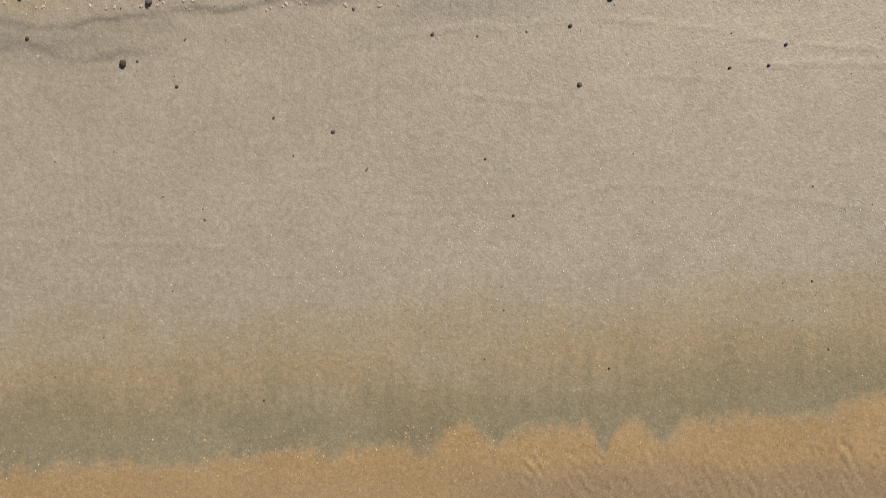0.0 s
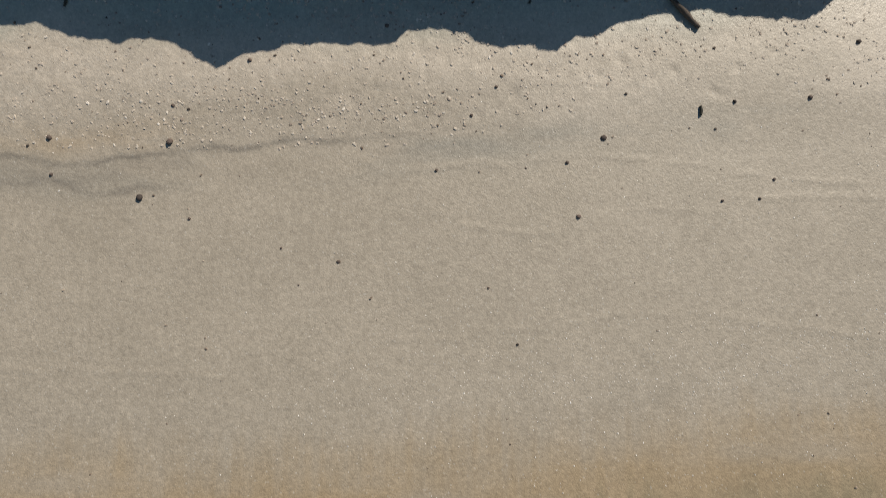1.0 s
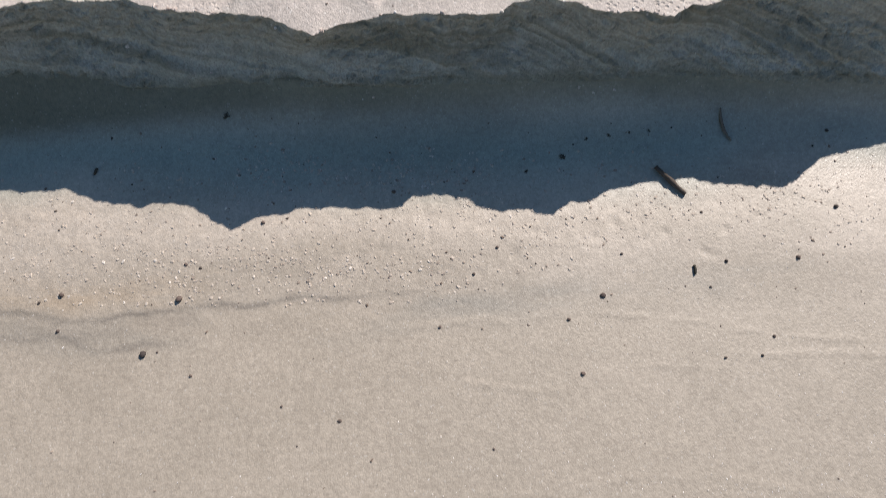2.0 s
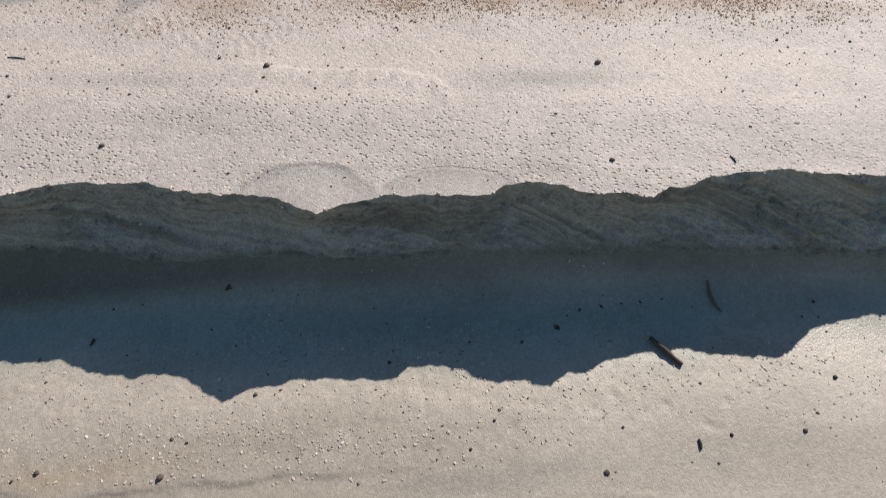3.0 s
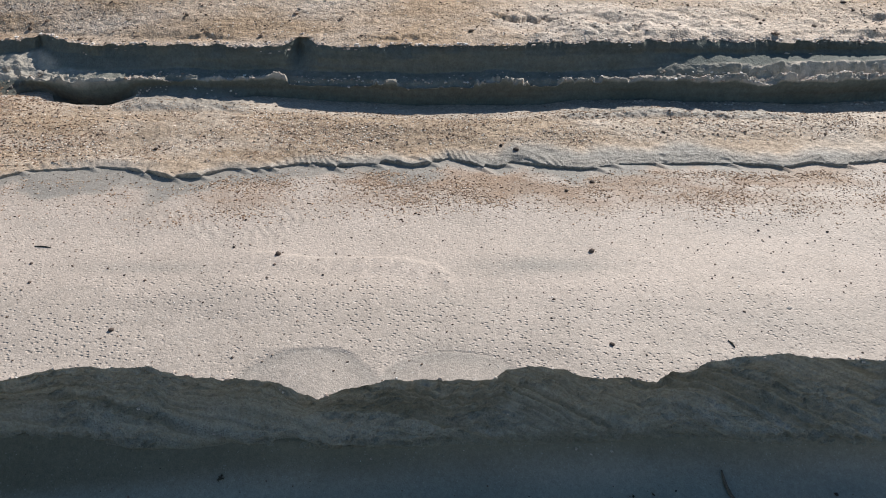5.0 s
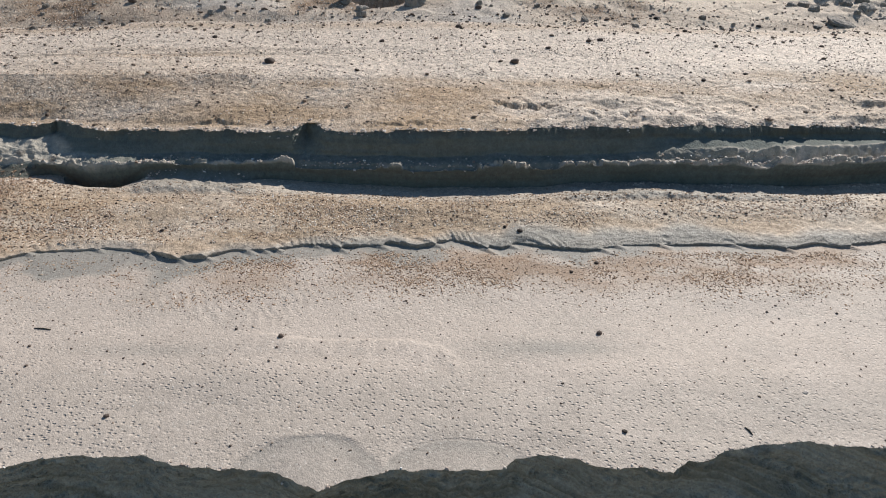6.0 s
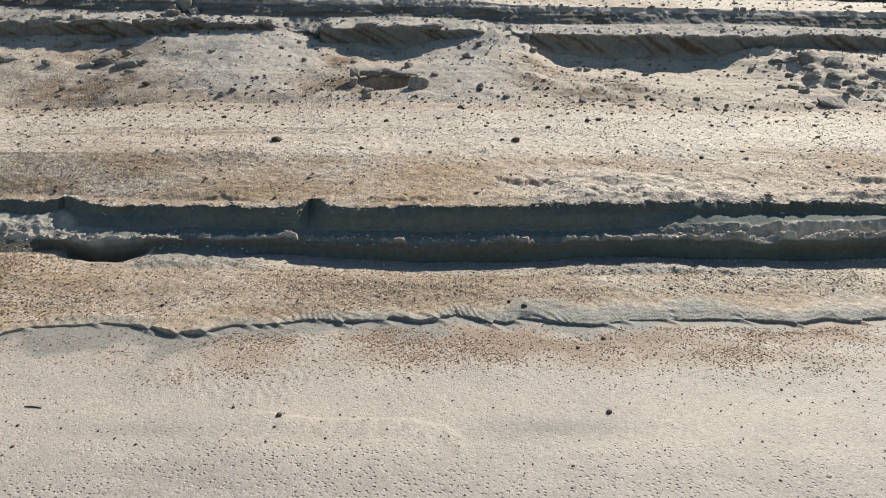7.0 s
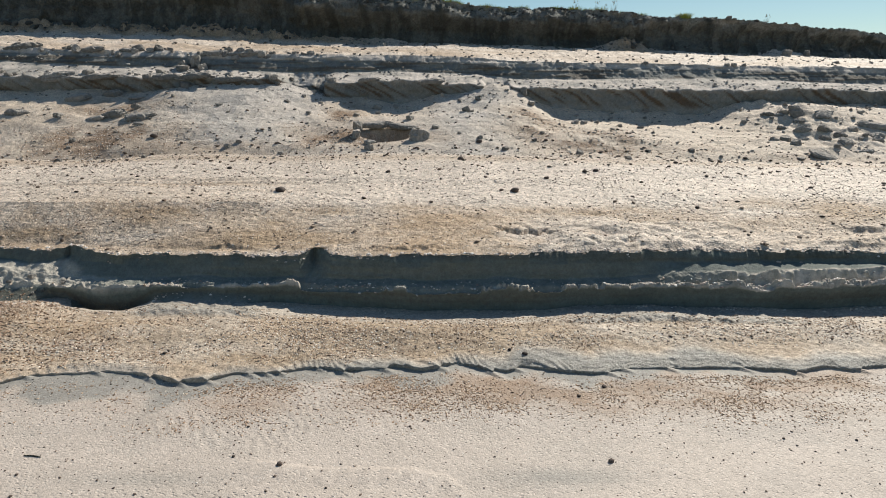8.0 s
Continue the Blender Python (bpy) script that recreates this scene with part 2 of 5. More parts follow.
def rail(pts, wob=0.0, size=0.1, seed=0, dy=0.0, dz=0.0, wz=0.0, smooth=0.0):
    """A line across the place, x -> (y, z), from its bends, with a finer wander."""
    a = np.array(sorted(pts))

    def at(x):
        y, z = np.interp(x, a[:, 0], a[:, 1]) + dy, np.interp(x, a[:, 0], a[:, 2]) + dz
        if smooth:
            y = sum(np.interp(x + k * smooth, a[:, 0], a[:, 1]) for k in np.linspace(-1, 1, 11)) / 11 + dy
            z = sum(np.interp(x + k * smooth, a[:, 0], a[:, 2]) for k in np.linspace(-1, 1, 11)) / 11 + dz
        n = fbm(x / size, 0 * x + seed * 3.7, 4, seed, 0.6)
        # past its known bends the line wanders on
        y = y + 0.5 * fbm(x / 1.6, 0 * x + 7, 4, 500) * ramp(np.maximum(a[0, 0] - x, x - a[-1, 0]), 0, 1.5)
        return y + wob * n, z + wz * fbm(x / size, 0 * x + seed * 5.1, 4, seed + 9, 0.6)

    return at


def columns(near, step, far=60.0):
    """x of the columns: even over the part that shows, then wider and wider."""
    xs = list(np.arange(0, near, step))
    d = step
    while xs[-1] < far:
        d *= 1.35
        xs.append(xs[-1] + d)
    return np.array([-v for v in xs[:0:-1]] + xs)


def mesh_grid(name, X, Y, Z, material, masks):
    n, m = X.shape
    me = bpy.data.meshes.new(name)
    i = np.arange(n - 1)[:, None] * m + np.arange(m - 1)[None, :]
    quads = np.stack([i, i + 1, i + m + 1, i + m], -1).reshape(-1, 4)
    me.vertices.add(n * m)
    me.vertices.foreach_set("co", np.stack([X, Y, Z], -1).astype(np.float32).ravel())
    me.loops.add(quads.size)
    me.loops.foreach_set("vertex_index", quads.astype(np.int32).ravel())
    me.polygons.add(len(quads))
    me.polygons.foreach_set("loop_start", np.arange(0, quads.size, 4, dtype=np.int32))
    me.polygons.foreach_set("use_smooth", np.ones(len(quads), bool))
    me.update(calc_edges=True)
    for key, v in masks.items():
        at = me.attributes.new(key, "FLOAT", "POINT")
        at.data.foreach_set("value", np.broadcast_to(v, X.shape).astype(np.float32).ravel())
    me.materials.append(material)
    return new(name, me)


def sheet(name, xs, rails, counts, material, shape, label, category):
    """A surface lofted over rails; shape(X, Y, Z, s) gives the relief and the masks; s counts the rails."""
    lines = [r(xs) for r in rails]
    rows = []
    for k, c in enumerate(counts):
        (y0, z0), (y1, z1) = lines[k], lines[k + 1]
        last = k == len(counts) - 1
        for v in np.linspace(0, 1, c + 1)[: c + 1 if last else c]:
            rows.append((y0 + (y1 - y0) * v, z0 + (z1 - z0) * v, np.full_like(xs, k + v)))
    Y, Z, S = (np.array([r[q] for r in rows]) for q in range(3))
    X = np.broadcast_to(xs, Y.shape).copy()
    dx, dy, dz, masks = shape(X, Y, Z, S)
    ob = mesh_grid(name, X + dx, Y + dy, Z + dz, material, masks)
    tagged(ob, label, category, kind="structure")
    return ob


# where the lowest scarp meets the beach, and its brink
base1 = rail(BASE1, 0.03, 0.4, 1)
edge1_line = rail(EDGE1, 0.022, 0.07, 2)


def edge1(x):
    """The brink, a little lower where two scoops have slid away."""
    y, z = edge1_line(x)
    sag = np.maximum(ramp(1 - ((x + 0.75) / 0.45) ** 2, 0, 0.8), 0.8 * ramp(1 - ((x - 0.03) / 0.46) ** 2, 0, 0.8))
    return y + 0.013 * sag, z - 0.013 * sag


def wander_line(pts, X, wob, size, seed):
    """A line over the sand from a few bends, with a finer wander."""
    a = np.array(pts)
    return np.interp(X, a[:, 0], a[:, 1]) + wob * fbm(X / size, 0 * X + seed, 3, seed)


def bird_foot(X, Y, x0, y0, turn, size=0.055):
    """Three toes pressed into the sand."""
    dent = 0
    for toe in (-38, 0, 38):
        a = radians(turn + toe)
        u = (X - x0) * math.cos(a) + (Y - y0) * math.sin(a)
        w = (Y - y0) * math.cos(a) - (X - x0) * math.sin(a)
        dent = np.maximum(dent, ramp(u, -0.004, 0.006) * ramp(u, size, size * 0.6) * np.exp(-((w / 0.009) ** 2)))
    return dent


BIRD_FEET = [(0.90, 1.53, -40), (1.50, 1.50, -60), (0.96, 1.39, -70), (1.36, 1.35, 10), (0.80, 1.45, 200), (1.42, 1.32, 60), (0.37, 1.33, 160), (0.55, 1.47, 215), (-0.46, 1.30, 205), (1.70, 1.58, -50), (1.16, 1.47, -20), (-0.75, 1.19, 200), (0.18, 1.25, 215)]
SWASH = [([(-0.70, 1.03), (-0.60, 1.025), (-0.46, 1.004), (-0.30, 0.93), (-0.07, 0.956), (0.13, 0.976), (0.43, 0.976), (0.53, 1.017), (0.73, 1.021), (1.04, 0.996), (1.32, 0.964), (1.71, 0.898), (2.22, 0.86), (2.6, 0.84)], 17),
         ([(0.80, 0.74), (1.10, 0.74), (1.45, 0.729)], 37),
         ([(-0.2, 0.63), (0.13, 0.651), (0.40, 0.611), (0.80, 0.65)], 38),
         ([(0.24, 0.147), (0.43, 0.13), (0.82, 0.207), (1.29, 0.207), (1.70, 0.141), (2.17, 0.097), (2.6, 0.08)], 18),
         ([(-0.45, 0.086), (0.04, 0.086), (0.24, 0.064)], 19),
         ([(-2.5, -0.06), (-1.87, -0.061), (-1.40, -0.075), (-0.95, -0.117)], 20),
         ([(1.45, 0.77), (1.64, 0.796), (1.89, 0.804), (2.21, 0.799), (2.6, 0.79)], 25)]
STEP = [(-3.0, 1.03), (-2.20, 1.014), (-1.98, 0.979), (-1.78, 0.978), (-1.68, 1.01), (-1.42, 1.045), (-1.03, 1.065), (-0.79, 1.099), (-0.51, 1.10), (-0.25, 1.128), (0.02, 1.162), (0.57, 1.187), (1.4, 1.21)]
STEP_LOW = [(-3.0, 0.88), (-2.22, 0.875), (-2.0, 0.896), (-1.92, 0.865), (-1.81, 0.803), (-1.58, 0.854), (-1.3, 0.87)]
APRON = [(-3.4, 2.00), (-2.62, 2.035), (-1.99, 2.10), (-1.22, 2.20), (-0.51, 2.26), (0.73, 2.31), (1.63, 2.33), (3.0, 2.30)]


def beach_shape(X, Y, Z, S):
    foot = base1(X)[0]
    d = foot - Y
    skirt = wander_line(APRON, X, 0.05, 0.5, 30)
    z = 0.035 * (Y - 1.2) + 0.19 * np.exp(-np.clip(d, 0, 9) / (0.12 + 0.16 * ramp(X, -0.7, -1.6))) - 0.02
    z = np.where(Y < -3, -0.17 + 0.004 * (Y + 3), z)
    z += 0.026 * ramp(Y, 1.0, 1.6)
    z += 0.006 * fbm(X / 1.3, Y / 1.0, 2, 5) + 0.0009 * fbm(X / 0.07, Y / 0.06, 2, 6)
    # rougher and crumbly towards the scarp
    rough = ramp(Y - 0.12 * X, 1.0, 1.45) * ramp(d, 0.25, 0.5) * ramp(X, 2.2, 0.9)
    z += rough * (0.0030 * fbm(X / 0.035, Y / 0.035, 1, 15) + 0.0022 * fbm(X / 0.12, Y / 0.08, 2, 14))
    # a low swash step, dying out to one side
    step = wander_line(STEP, X, 0.018, 0.12, 7)
    low = wander_line(STEP_LOW, X, 0.02, 0.12, 8)
    side = ramp(X, 0.45, -0.4) * np.clip(0.75 + 1.0 * fbm(X / 0.4, 0 * X + 4, 3, 16), 0.1, 1)
    z += 0.0055 * ramp(Y - step, -0.016, 0.016) * side + 0.0035 * ramp(Y - low, -0.016, 0.016) * ramp(X, -1.35, -1.6)
    # thin swash lines, a millimetre or two high
    for pts, seed in SWASH:
        line = wander_line(pts, X, 0.012, 0.15, seed) + 0.012 * fbm(X / 0.04, 0 * X, 2, seed + 80)
        broken = np.clip(0.55 + 1.6 * fbm(X / 0.12, 0 * X + seed, 3, seed + 40), 0, 1)
        z += 0.0032 * broken * np.exp(-((Y - line) / 0.009) ** 2) * ramp(X, pts[0][0], pts[0][0] + 0.2) * ramp(X, pts[-1][0], pts[-1][0] - 0.2)
    for x0, y0, turn in BIRD_FEET:
        z -= 0.004 * bird_foot(X, Y, x0, y0, turn)
    # ripples at the edge of the water
    wander = 0.35 * fbm(X / 0.5, Y / 0.2, 2, 8)
    r = ramp(Y + 0.15 * wander - 0.03 * X, -1.10, -1.22) * ramp(X + 0.8 * (Y + 1.25) + wander, 0.05, 0.5) * ramp(Y, -2.6, -1.6)
    fork = X + 0.52 * Y + 0.035 * fbm(X / 0.07, Y / 0.16, 3, 9)
    z += r * 0.0048 * np.sin(fork * 2 * np.pi / 0.038) * np.clip(0.7 + 1.5 * fbm(X / 0.07, Y / 0.05, 2, 10), 0.05, 1.4)
    edge = -1.10 + 0.07 * X + 0.05 * fbm(X / 0.42, 0 * X + 2, 4, 11)
    notch = 0
    for x0, w, h in ((-0.07, 0.08, 0.09), (0.27, 0.09, 0.09), (0.81, 0.06, 0.15), (1.13, 0.07, 0.12), (1.95, 0.06, 0.05), (-0.55, 0.10, 0.04), (-1.25, 0.07, 0.04)):
        notch = np.maximum(notch, h * np.exp(-(((X - x0) / w) ** 2)))
    teeth = edge + 0.06 * ramp(X, -0.2, 0.1) - notch + 0.05 * fbm(X / 0.07, Y / 0.10, 3, 12) + 0.05 * fbm(X / 0.012, Y / 0.02, 2, 26)
    streak = 0.13 * fbm(X / 0.035, Y / 0.7, 3, 13) + 0.12 * fbm(X / 0.5, Y / 0.4, 3, 27)
    top = -0.36 + 0.065 * X
    tan = ramp(Y + streak, top + 0.16, top - 0.30) * np.clip(0.85 + 0.8 * fbm(X / 0.6, Y / 0.15, 3, 36), 0.3, 1)
    olive = ramp(Y + streak, top - 0.24, top - 0.56) * ramp(Y, teeth - 0.03, teeth + 0.05)
    orange = ramp(Y, teeth + 0.05, teeth - 0.05)
    silt = ramp(Y + 0.3 * wander, -1.15, -1.34) * (0.08 + 0.35 * ramp(X + wander, -0.4, 0.6))
    # dark lines below both steps: their shadow sides put into the silt mask
    silt = np.maximum(silt, 0.72 * np.exp(-((Y - step + 0.005) / 0.011) ** 2) * side * np.clip(0.75 + 1.5 * fbm(X / 0.15, 0 * X, 3, 32), 0.25, 1))
    silt = np.maximum(silt, 0.5 * np.exp(-((Y - low + 0.012) / 0.022) ** 2) * ramp(X, -1.35, -1.6) * np.clip(0.7 + 1.5 * fbm(X / 0.15, 0 * X, 3, 33), 0.1, 1))
    cool = np.exp(-((Y - step + 0.10 - 0.08 * ramp(X, 0.3, 1.0)) / 0.10) ** 2) * np.clip(0.40 + 1.8 * fbm(X / 0.5, Y / 0.12, 4, 34), 0, 1) * ramp(X, 2.2, 1.5) * (0.55 + 0.45 * ramp(X, -1.6, -0.4))
    warm = 0.45 * np.exp(-((Y - step - 0.10) / 0.075) ** 2) * ramp(X, -1.1, -1.7) * np.clip(0.7 + 1.4 * fbm(X / 0.25, Y / 0.07, 3, 35), 0, 1)
    silt = np.maximum(silt, 0.40 * np.exp(-((Y - step + 0.07) / 0.08) ** 2) * side * np.clip(0.5 + fbm(X / 0.3, Y / 0.1, 3, 28), 0, 1))
    # olive wedge of wet sand at the foot, with contact shade painted in
    apron_shade = ramp(Y, skirt - 0.16, skirt + 0.08)
    olive = np.maximum(olive, 1.5 * apron_shade)
    dry = ramp(Y, 0.9, 1.5) * np.clip(0.62 + 0.25 * ramp(X, -0.6, -1.4) + 1.2 * fbm(X / 0.8, Y / 0.25, 4, 29), 0, 1)
    # teal-dark tint near the scarp: the look of its shadow, painted in
    damp = ramp(d, 0.0, 0.45) * ramp(d + 0.25 * ramp(X, 1.2, 1.9) + 0.10 * fbm(X / 0.5, Y / 0.3, 3, 133), 0.85, 0.35) * (1 - apron_shade)
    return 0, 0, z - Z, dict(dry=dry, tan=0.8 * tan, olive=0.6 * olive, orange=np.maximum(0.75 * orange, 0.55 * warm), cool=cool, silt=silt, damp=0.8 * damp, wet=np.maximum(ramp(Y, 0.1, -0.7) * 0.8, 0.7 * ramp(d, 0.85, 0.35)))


back = lambda y: (lambda x: (0 * x + y, 0 * x))
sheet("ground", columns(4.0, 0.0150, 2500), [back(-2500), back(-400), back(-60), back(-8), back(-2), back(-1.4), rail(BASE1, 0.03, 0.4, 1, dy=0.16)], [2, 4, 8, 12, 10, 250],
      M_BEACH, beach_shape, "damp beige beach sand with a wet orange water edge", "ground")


def face1_shape(X, Y, Z, S):
    v = np.clip(S, 0, 1)
    warp = 0.05 * fbm(X / 0.6, Z / 0.5, 2, 127)
    tilt = X * (0.26 + 0.16 * ramp(X, 0.2, 0.9)) + Z + warp
    bed = fbm(tilt / 0.045, X / 1.5, 3, 21)
    fine = fbm(tilt / 0.016, X / 0.9, 2, 128)
    crumb = ramp(fbm(X / 0.5, Z / 0.4, 3, 120), -0.05, 0.15)
    out = 0.06 * fbm(X / 0.30, Z / 0.25, 3, 22) + 0.020 * bed + 0.012 * fine + (0.15 + 0.85 * crumb) * (0.030 * fbm(X / 0.05, Z / 0.035, 3, 23) + 0.015 * fbm(X / 0.022, Z / 0.018, 2, 121))
    # short level cracks, and fine slanting laminae on one side
    split = np.exp(-((fbm(X / 0.16, Z / 0.030, 2, 123) / 0.035) ** 2)) * ramp(fbm(X / 0.35, Z / 0.12, 2, 124), 0.0, 0.15)
    lamina = np.sin(tilt * 2 * np.pi / 0.032) * ramp(X, 0.1, 0.5) * ramp(fbm(X / 0.6, Z / 0.4, 2, 126), -0.15, 0.1)
    out = out - 0.026 * split + 0.004 * lamina
    belly = ramp(v, 0, 0.12) * ramp(v, 1.0, 0.93)
    hollow = 0.05 * np.sin(np.pi * v) * ramp(v, 0.2, 0.5) - 0.03 * ramp(v, 0.32, 0.0)
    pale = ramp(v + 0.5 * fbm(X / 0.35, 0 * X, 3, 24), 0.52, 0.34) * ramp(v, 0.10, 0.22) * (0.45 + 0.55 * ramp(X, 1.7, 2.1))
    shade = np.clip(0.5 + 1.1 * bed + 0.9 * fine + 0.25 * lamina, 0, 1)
    # bed also darkens the foot of the face, contact shade in the colour
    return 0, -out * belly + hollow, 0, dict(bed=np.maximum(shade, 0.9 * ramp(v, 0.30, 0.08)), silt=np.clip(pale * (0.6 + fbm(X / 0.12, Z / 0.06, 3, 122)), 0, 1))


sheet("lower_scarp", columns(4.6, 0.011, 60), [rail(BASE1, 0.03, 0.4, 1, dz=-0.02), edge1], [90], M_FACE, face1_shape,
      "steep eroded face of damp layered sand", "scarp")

crack_line = rail(CRACK, 0.018, 0.10, 31)


HOOKS = [(-3.37, 0.08, 0.06), (-2.85, 0.07, 0.05), (-2.39, 0.11, 0.08), (-2.13, 0.10, 0.06), (-1.92, 0.10, 0.06), (-1.62, 0.10, 0.07), (-1.50, 0.07, 0.05), (-1.39, 0.08, 0.06), (-1.10, 0.07, 0.04), (-0.88, 0.13, 0.08), (-0.55, 0.13, 0.08), (-0.11, 0.12, 0.06), (0.31, 0.14, 0.13), (0.50, 0.08, 0.05), (1.24, 0.12, 0.06), (1.38, 0.08, 0.05), (1.75, 0.10, 0.04), (2.35, 0.10, 0.05), (2.75, 0.08, 0.05), (3.30, 0.12, 0.05)]
CRACK_RISE = [(-3.6, 0.006), (-3.35, 0.020), (-3.2, 0.012), (-2.6, 0.018), (-2.35, 0.040), (-1.98, 0.050), (-1.90, 0.010), (-1.75, 0.010), (-1.6, 0.018), (-1.2, 0.018), (-0.9, 0.024), (-0.48, 0.034), (-0.05, 0.034), (0.05, 0.026), (0.28, 0.020), (0.36, 0.004), (0.42, 0.006), (0.50, 0.026), (0.9, 0.022), (1.1, 0.008), (1.5, 0.004), (2.1, 0.005), (2.5, 0.012), (3.0, 0.018), (3.6, 0.018)]


def flutes(x):
    """Slanting cuts along the crack: slivers that run down past the start of the next."""
    y = 0 * x
    for x0, wide, reach in HOOKS:
        u = np.clip(1 - (x0 - x) / wide, 0, 1) * ramp(x, x0 + 0.012, x0)
        y = y + 0.52 * reach * u**1.8
    return y


def crack(x):
    y, z = crack_line(x)
    return y - flutes(x), z


def crack_height(x):
    a = np.array(CRACK_RISE)
    h = 0.45 * np.interp(x, a[:, 0], a[:, 1]) * np.clip(1.0 + 1.2 * fbm(x / 0.10, 0 * x + 8, 3, 39), 0.3, 1.6)
    # each sliver thins out at its tip
    for x0, wide, reach in HOOKS:
        h = h * (1 - 0.75 * ramp(x, x0 - 0.35 * wide, x0) * ramp(x, x0 + 0.012, x0))
    return h


terrace_end = rail(CRACK, smooth=0.5, dy=0.16, dz=0.0)


def terrace_shape(X, Y, Z, S):
    brink = ramp(S, 0.0, 0.25)
    foot = edge1(X)[0]
    cy = crack_line(X)[0]
    z = 0.02 * fbm(X / 1.1, Y / 0.6, 2, 32) + 0.0012 * fbm((X - 0.6 * Y) / 0.09, (Y + 0.6 * X) / 0.05, 2, 33)
    # soft slanting wind ripples under the crack
    z += (0.0014 + 0.0005 * ramp(X, -0.8, -1.8)) * np.clip(0.2 + 1.9 * fbm(X / 0.4, Y / 0.2, 2, 144), 0, 1) * np.sin((X + 0.55 * Y + 0.10 * fbm(X / 0.3, Y / 0.2, 3, 143)) * 2 * np.pi / 0.085) * ramp(Y, 3.35, 3.6) * ramp(cy - Y, 0.25, 0.45)
    # two fallen, smooth scoops at the brink
    bowl = np.maximum(1 - ((X + 0.75) / 0.43) ** 2 - ((Y - 2.19) / 0.35) ** 2, 1 - ((X - 0.03) / 0.44) ** 2 - ((Y - 2.24) / 0.28) ** 2)
    bowl = bowl + 0.06 * fbm(X / 0.08, Y / 0.06, 3, 145)
    scoop = ramp(bowl, 0.0, 0.16)
    # a slumped line half way up, its lower side broken into slanting folds
    slump = wander_line([(-1.5, 3.42), (-1.21, 3.40), (-0.8, 3.345), (-0.3, 3.35), (-0.08, 3.30), (0.05, 3.16), (0.2, 3.1)], X, 0.03, 0.15, 130)
    below = slump - Y
    fold = np.sin((X - 0.5 * Y + 0.05 * fbm(X / 0.1, Y / 0.1, 2, 132)) * 2 * np.pi / 0.13)
    span = ramp(X, -1.45, -1.15) * ramp(X, 0.10, -0.02)
    z += span * (0.007 * ramp(below, -0.01, 0.02) * ramp(below, 0.22, 0.04) + 0.0035 * fold * ramp(below, 0.0, 0.05) * ramp(below, 0.2, 0.08))
    z = z * brink * (1 - 0.9 * scoop) - 0.001 * scoop
    # slanting slivers broken off under the crack
    sliver = 0
    for x0, wide, reach in HOOKS:
        dx, dyy = X - x0 + 0.3 * wide, Y - float(crack(np.array([x0]))[0][0]) - 0.03
        u, w = 0.84 * dx - 0.54 * dyy, 0.54 * dx + 0.84 * dyy + 0.010 * fbm(X / 0.05, Y / 0.05, 2, 147)
        sliver = np.maximum(sliver, ramp(w, -0.007, 0.005) * ramp(w, 0.07, 0.015) * ramp(u, -0.06, 0.0) * ramp(u, 0.6 * wide + 0.08, 0.3 * wide))
    z += 0.016 * sliver
    tint = fbm(X / 0.5, Y / 0.22, 4, 35)
    near = ramp(cy - Y, 0.70, 0.22) * np.clip(0.60 + 1.6 * tint, 0, 1)
    near *= 0.22 + 0.78 * ramp(X, -2.3, -1.7) + 0.35 * ramp(X, 0.1, 0.4) * ramp(X, 2.9, 2.3)
    near = np.clip(near, 0, 1)
    tongue = np.maximum(ramp(X, -3.4, -3.1) * ramp(X, -1.7, -2.2), 0.6 * np.exp(-(((X + 0.35) / 0.45) ** 2)))
    lip = ramp(cy - Y - 0.16 * tongue + 0.30 * fbm(X / 0.35, Y / 0.3, 3, 36), 0.22, 0.05) * ramp(X, 3.2, 2.0)
    grey = np.exp(-(((X - 0.62) / 0.45) ** 2) - ((Y - 3.26) / 0.09) ** 2) + 0.7 * np.exp(-(((X + 1.9) / 0.5) ** 2) - ((Y - 3.24) / 0.07) ** 2)
    # grey scooped sand, its rim darker as painted shading of the step
    ring = scoop * (0.65 + 0.45 * ramp(bowl, 0.7, 0.1))
    worn = ramp(Y, 3.30, 2.95) * ramp(bowl, 0.02, -0.03) * np.clip(0.75 + 1.2 * fbm(X / 0.5, Y / 0.3, 3, 146), 0.15, 1)
    worn = np.maximum(worn, 0.30)
    silt = np.maximum(np.maximum(0.52 * ring, 0.85 * lip), 0.55 * grey) + 0.12 * ramp(fbm(X / 0.7, Y / 0.25, 3, 131), 0.1, 0.35) + 0.22 * ramp(Y, 3.15, 2.8) * (1 - scoop)
    return 0, 0, z, dict(gravel=near * (1 - lip), silt=np.clip(silt, 0, 1), pit=worn * (1 - scoop) * (1 - lip))


sheet("middle_terrace", columns(4.6, 0.0123, 60), [edge1, rail(EDGE1, smooth=0.5, dy=0.25, dz=0.022), terrace_end], [28, 176], M_TERRACE, terrace_shape,
      "pale dry crusted sand terrace with scattered pebbles", "terrace")

shelf = rail(SHELF, 0.03, 0.25, 41, wz=0.03)
RIDGE = [(x, y - 0.34, 1.05) for x, y, z in SHELF]


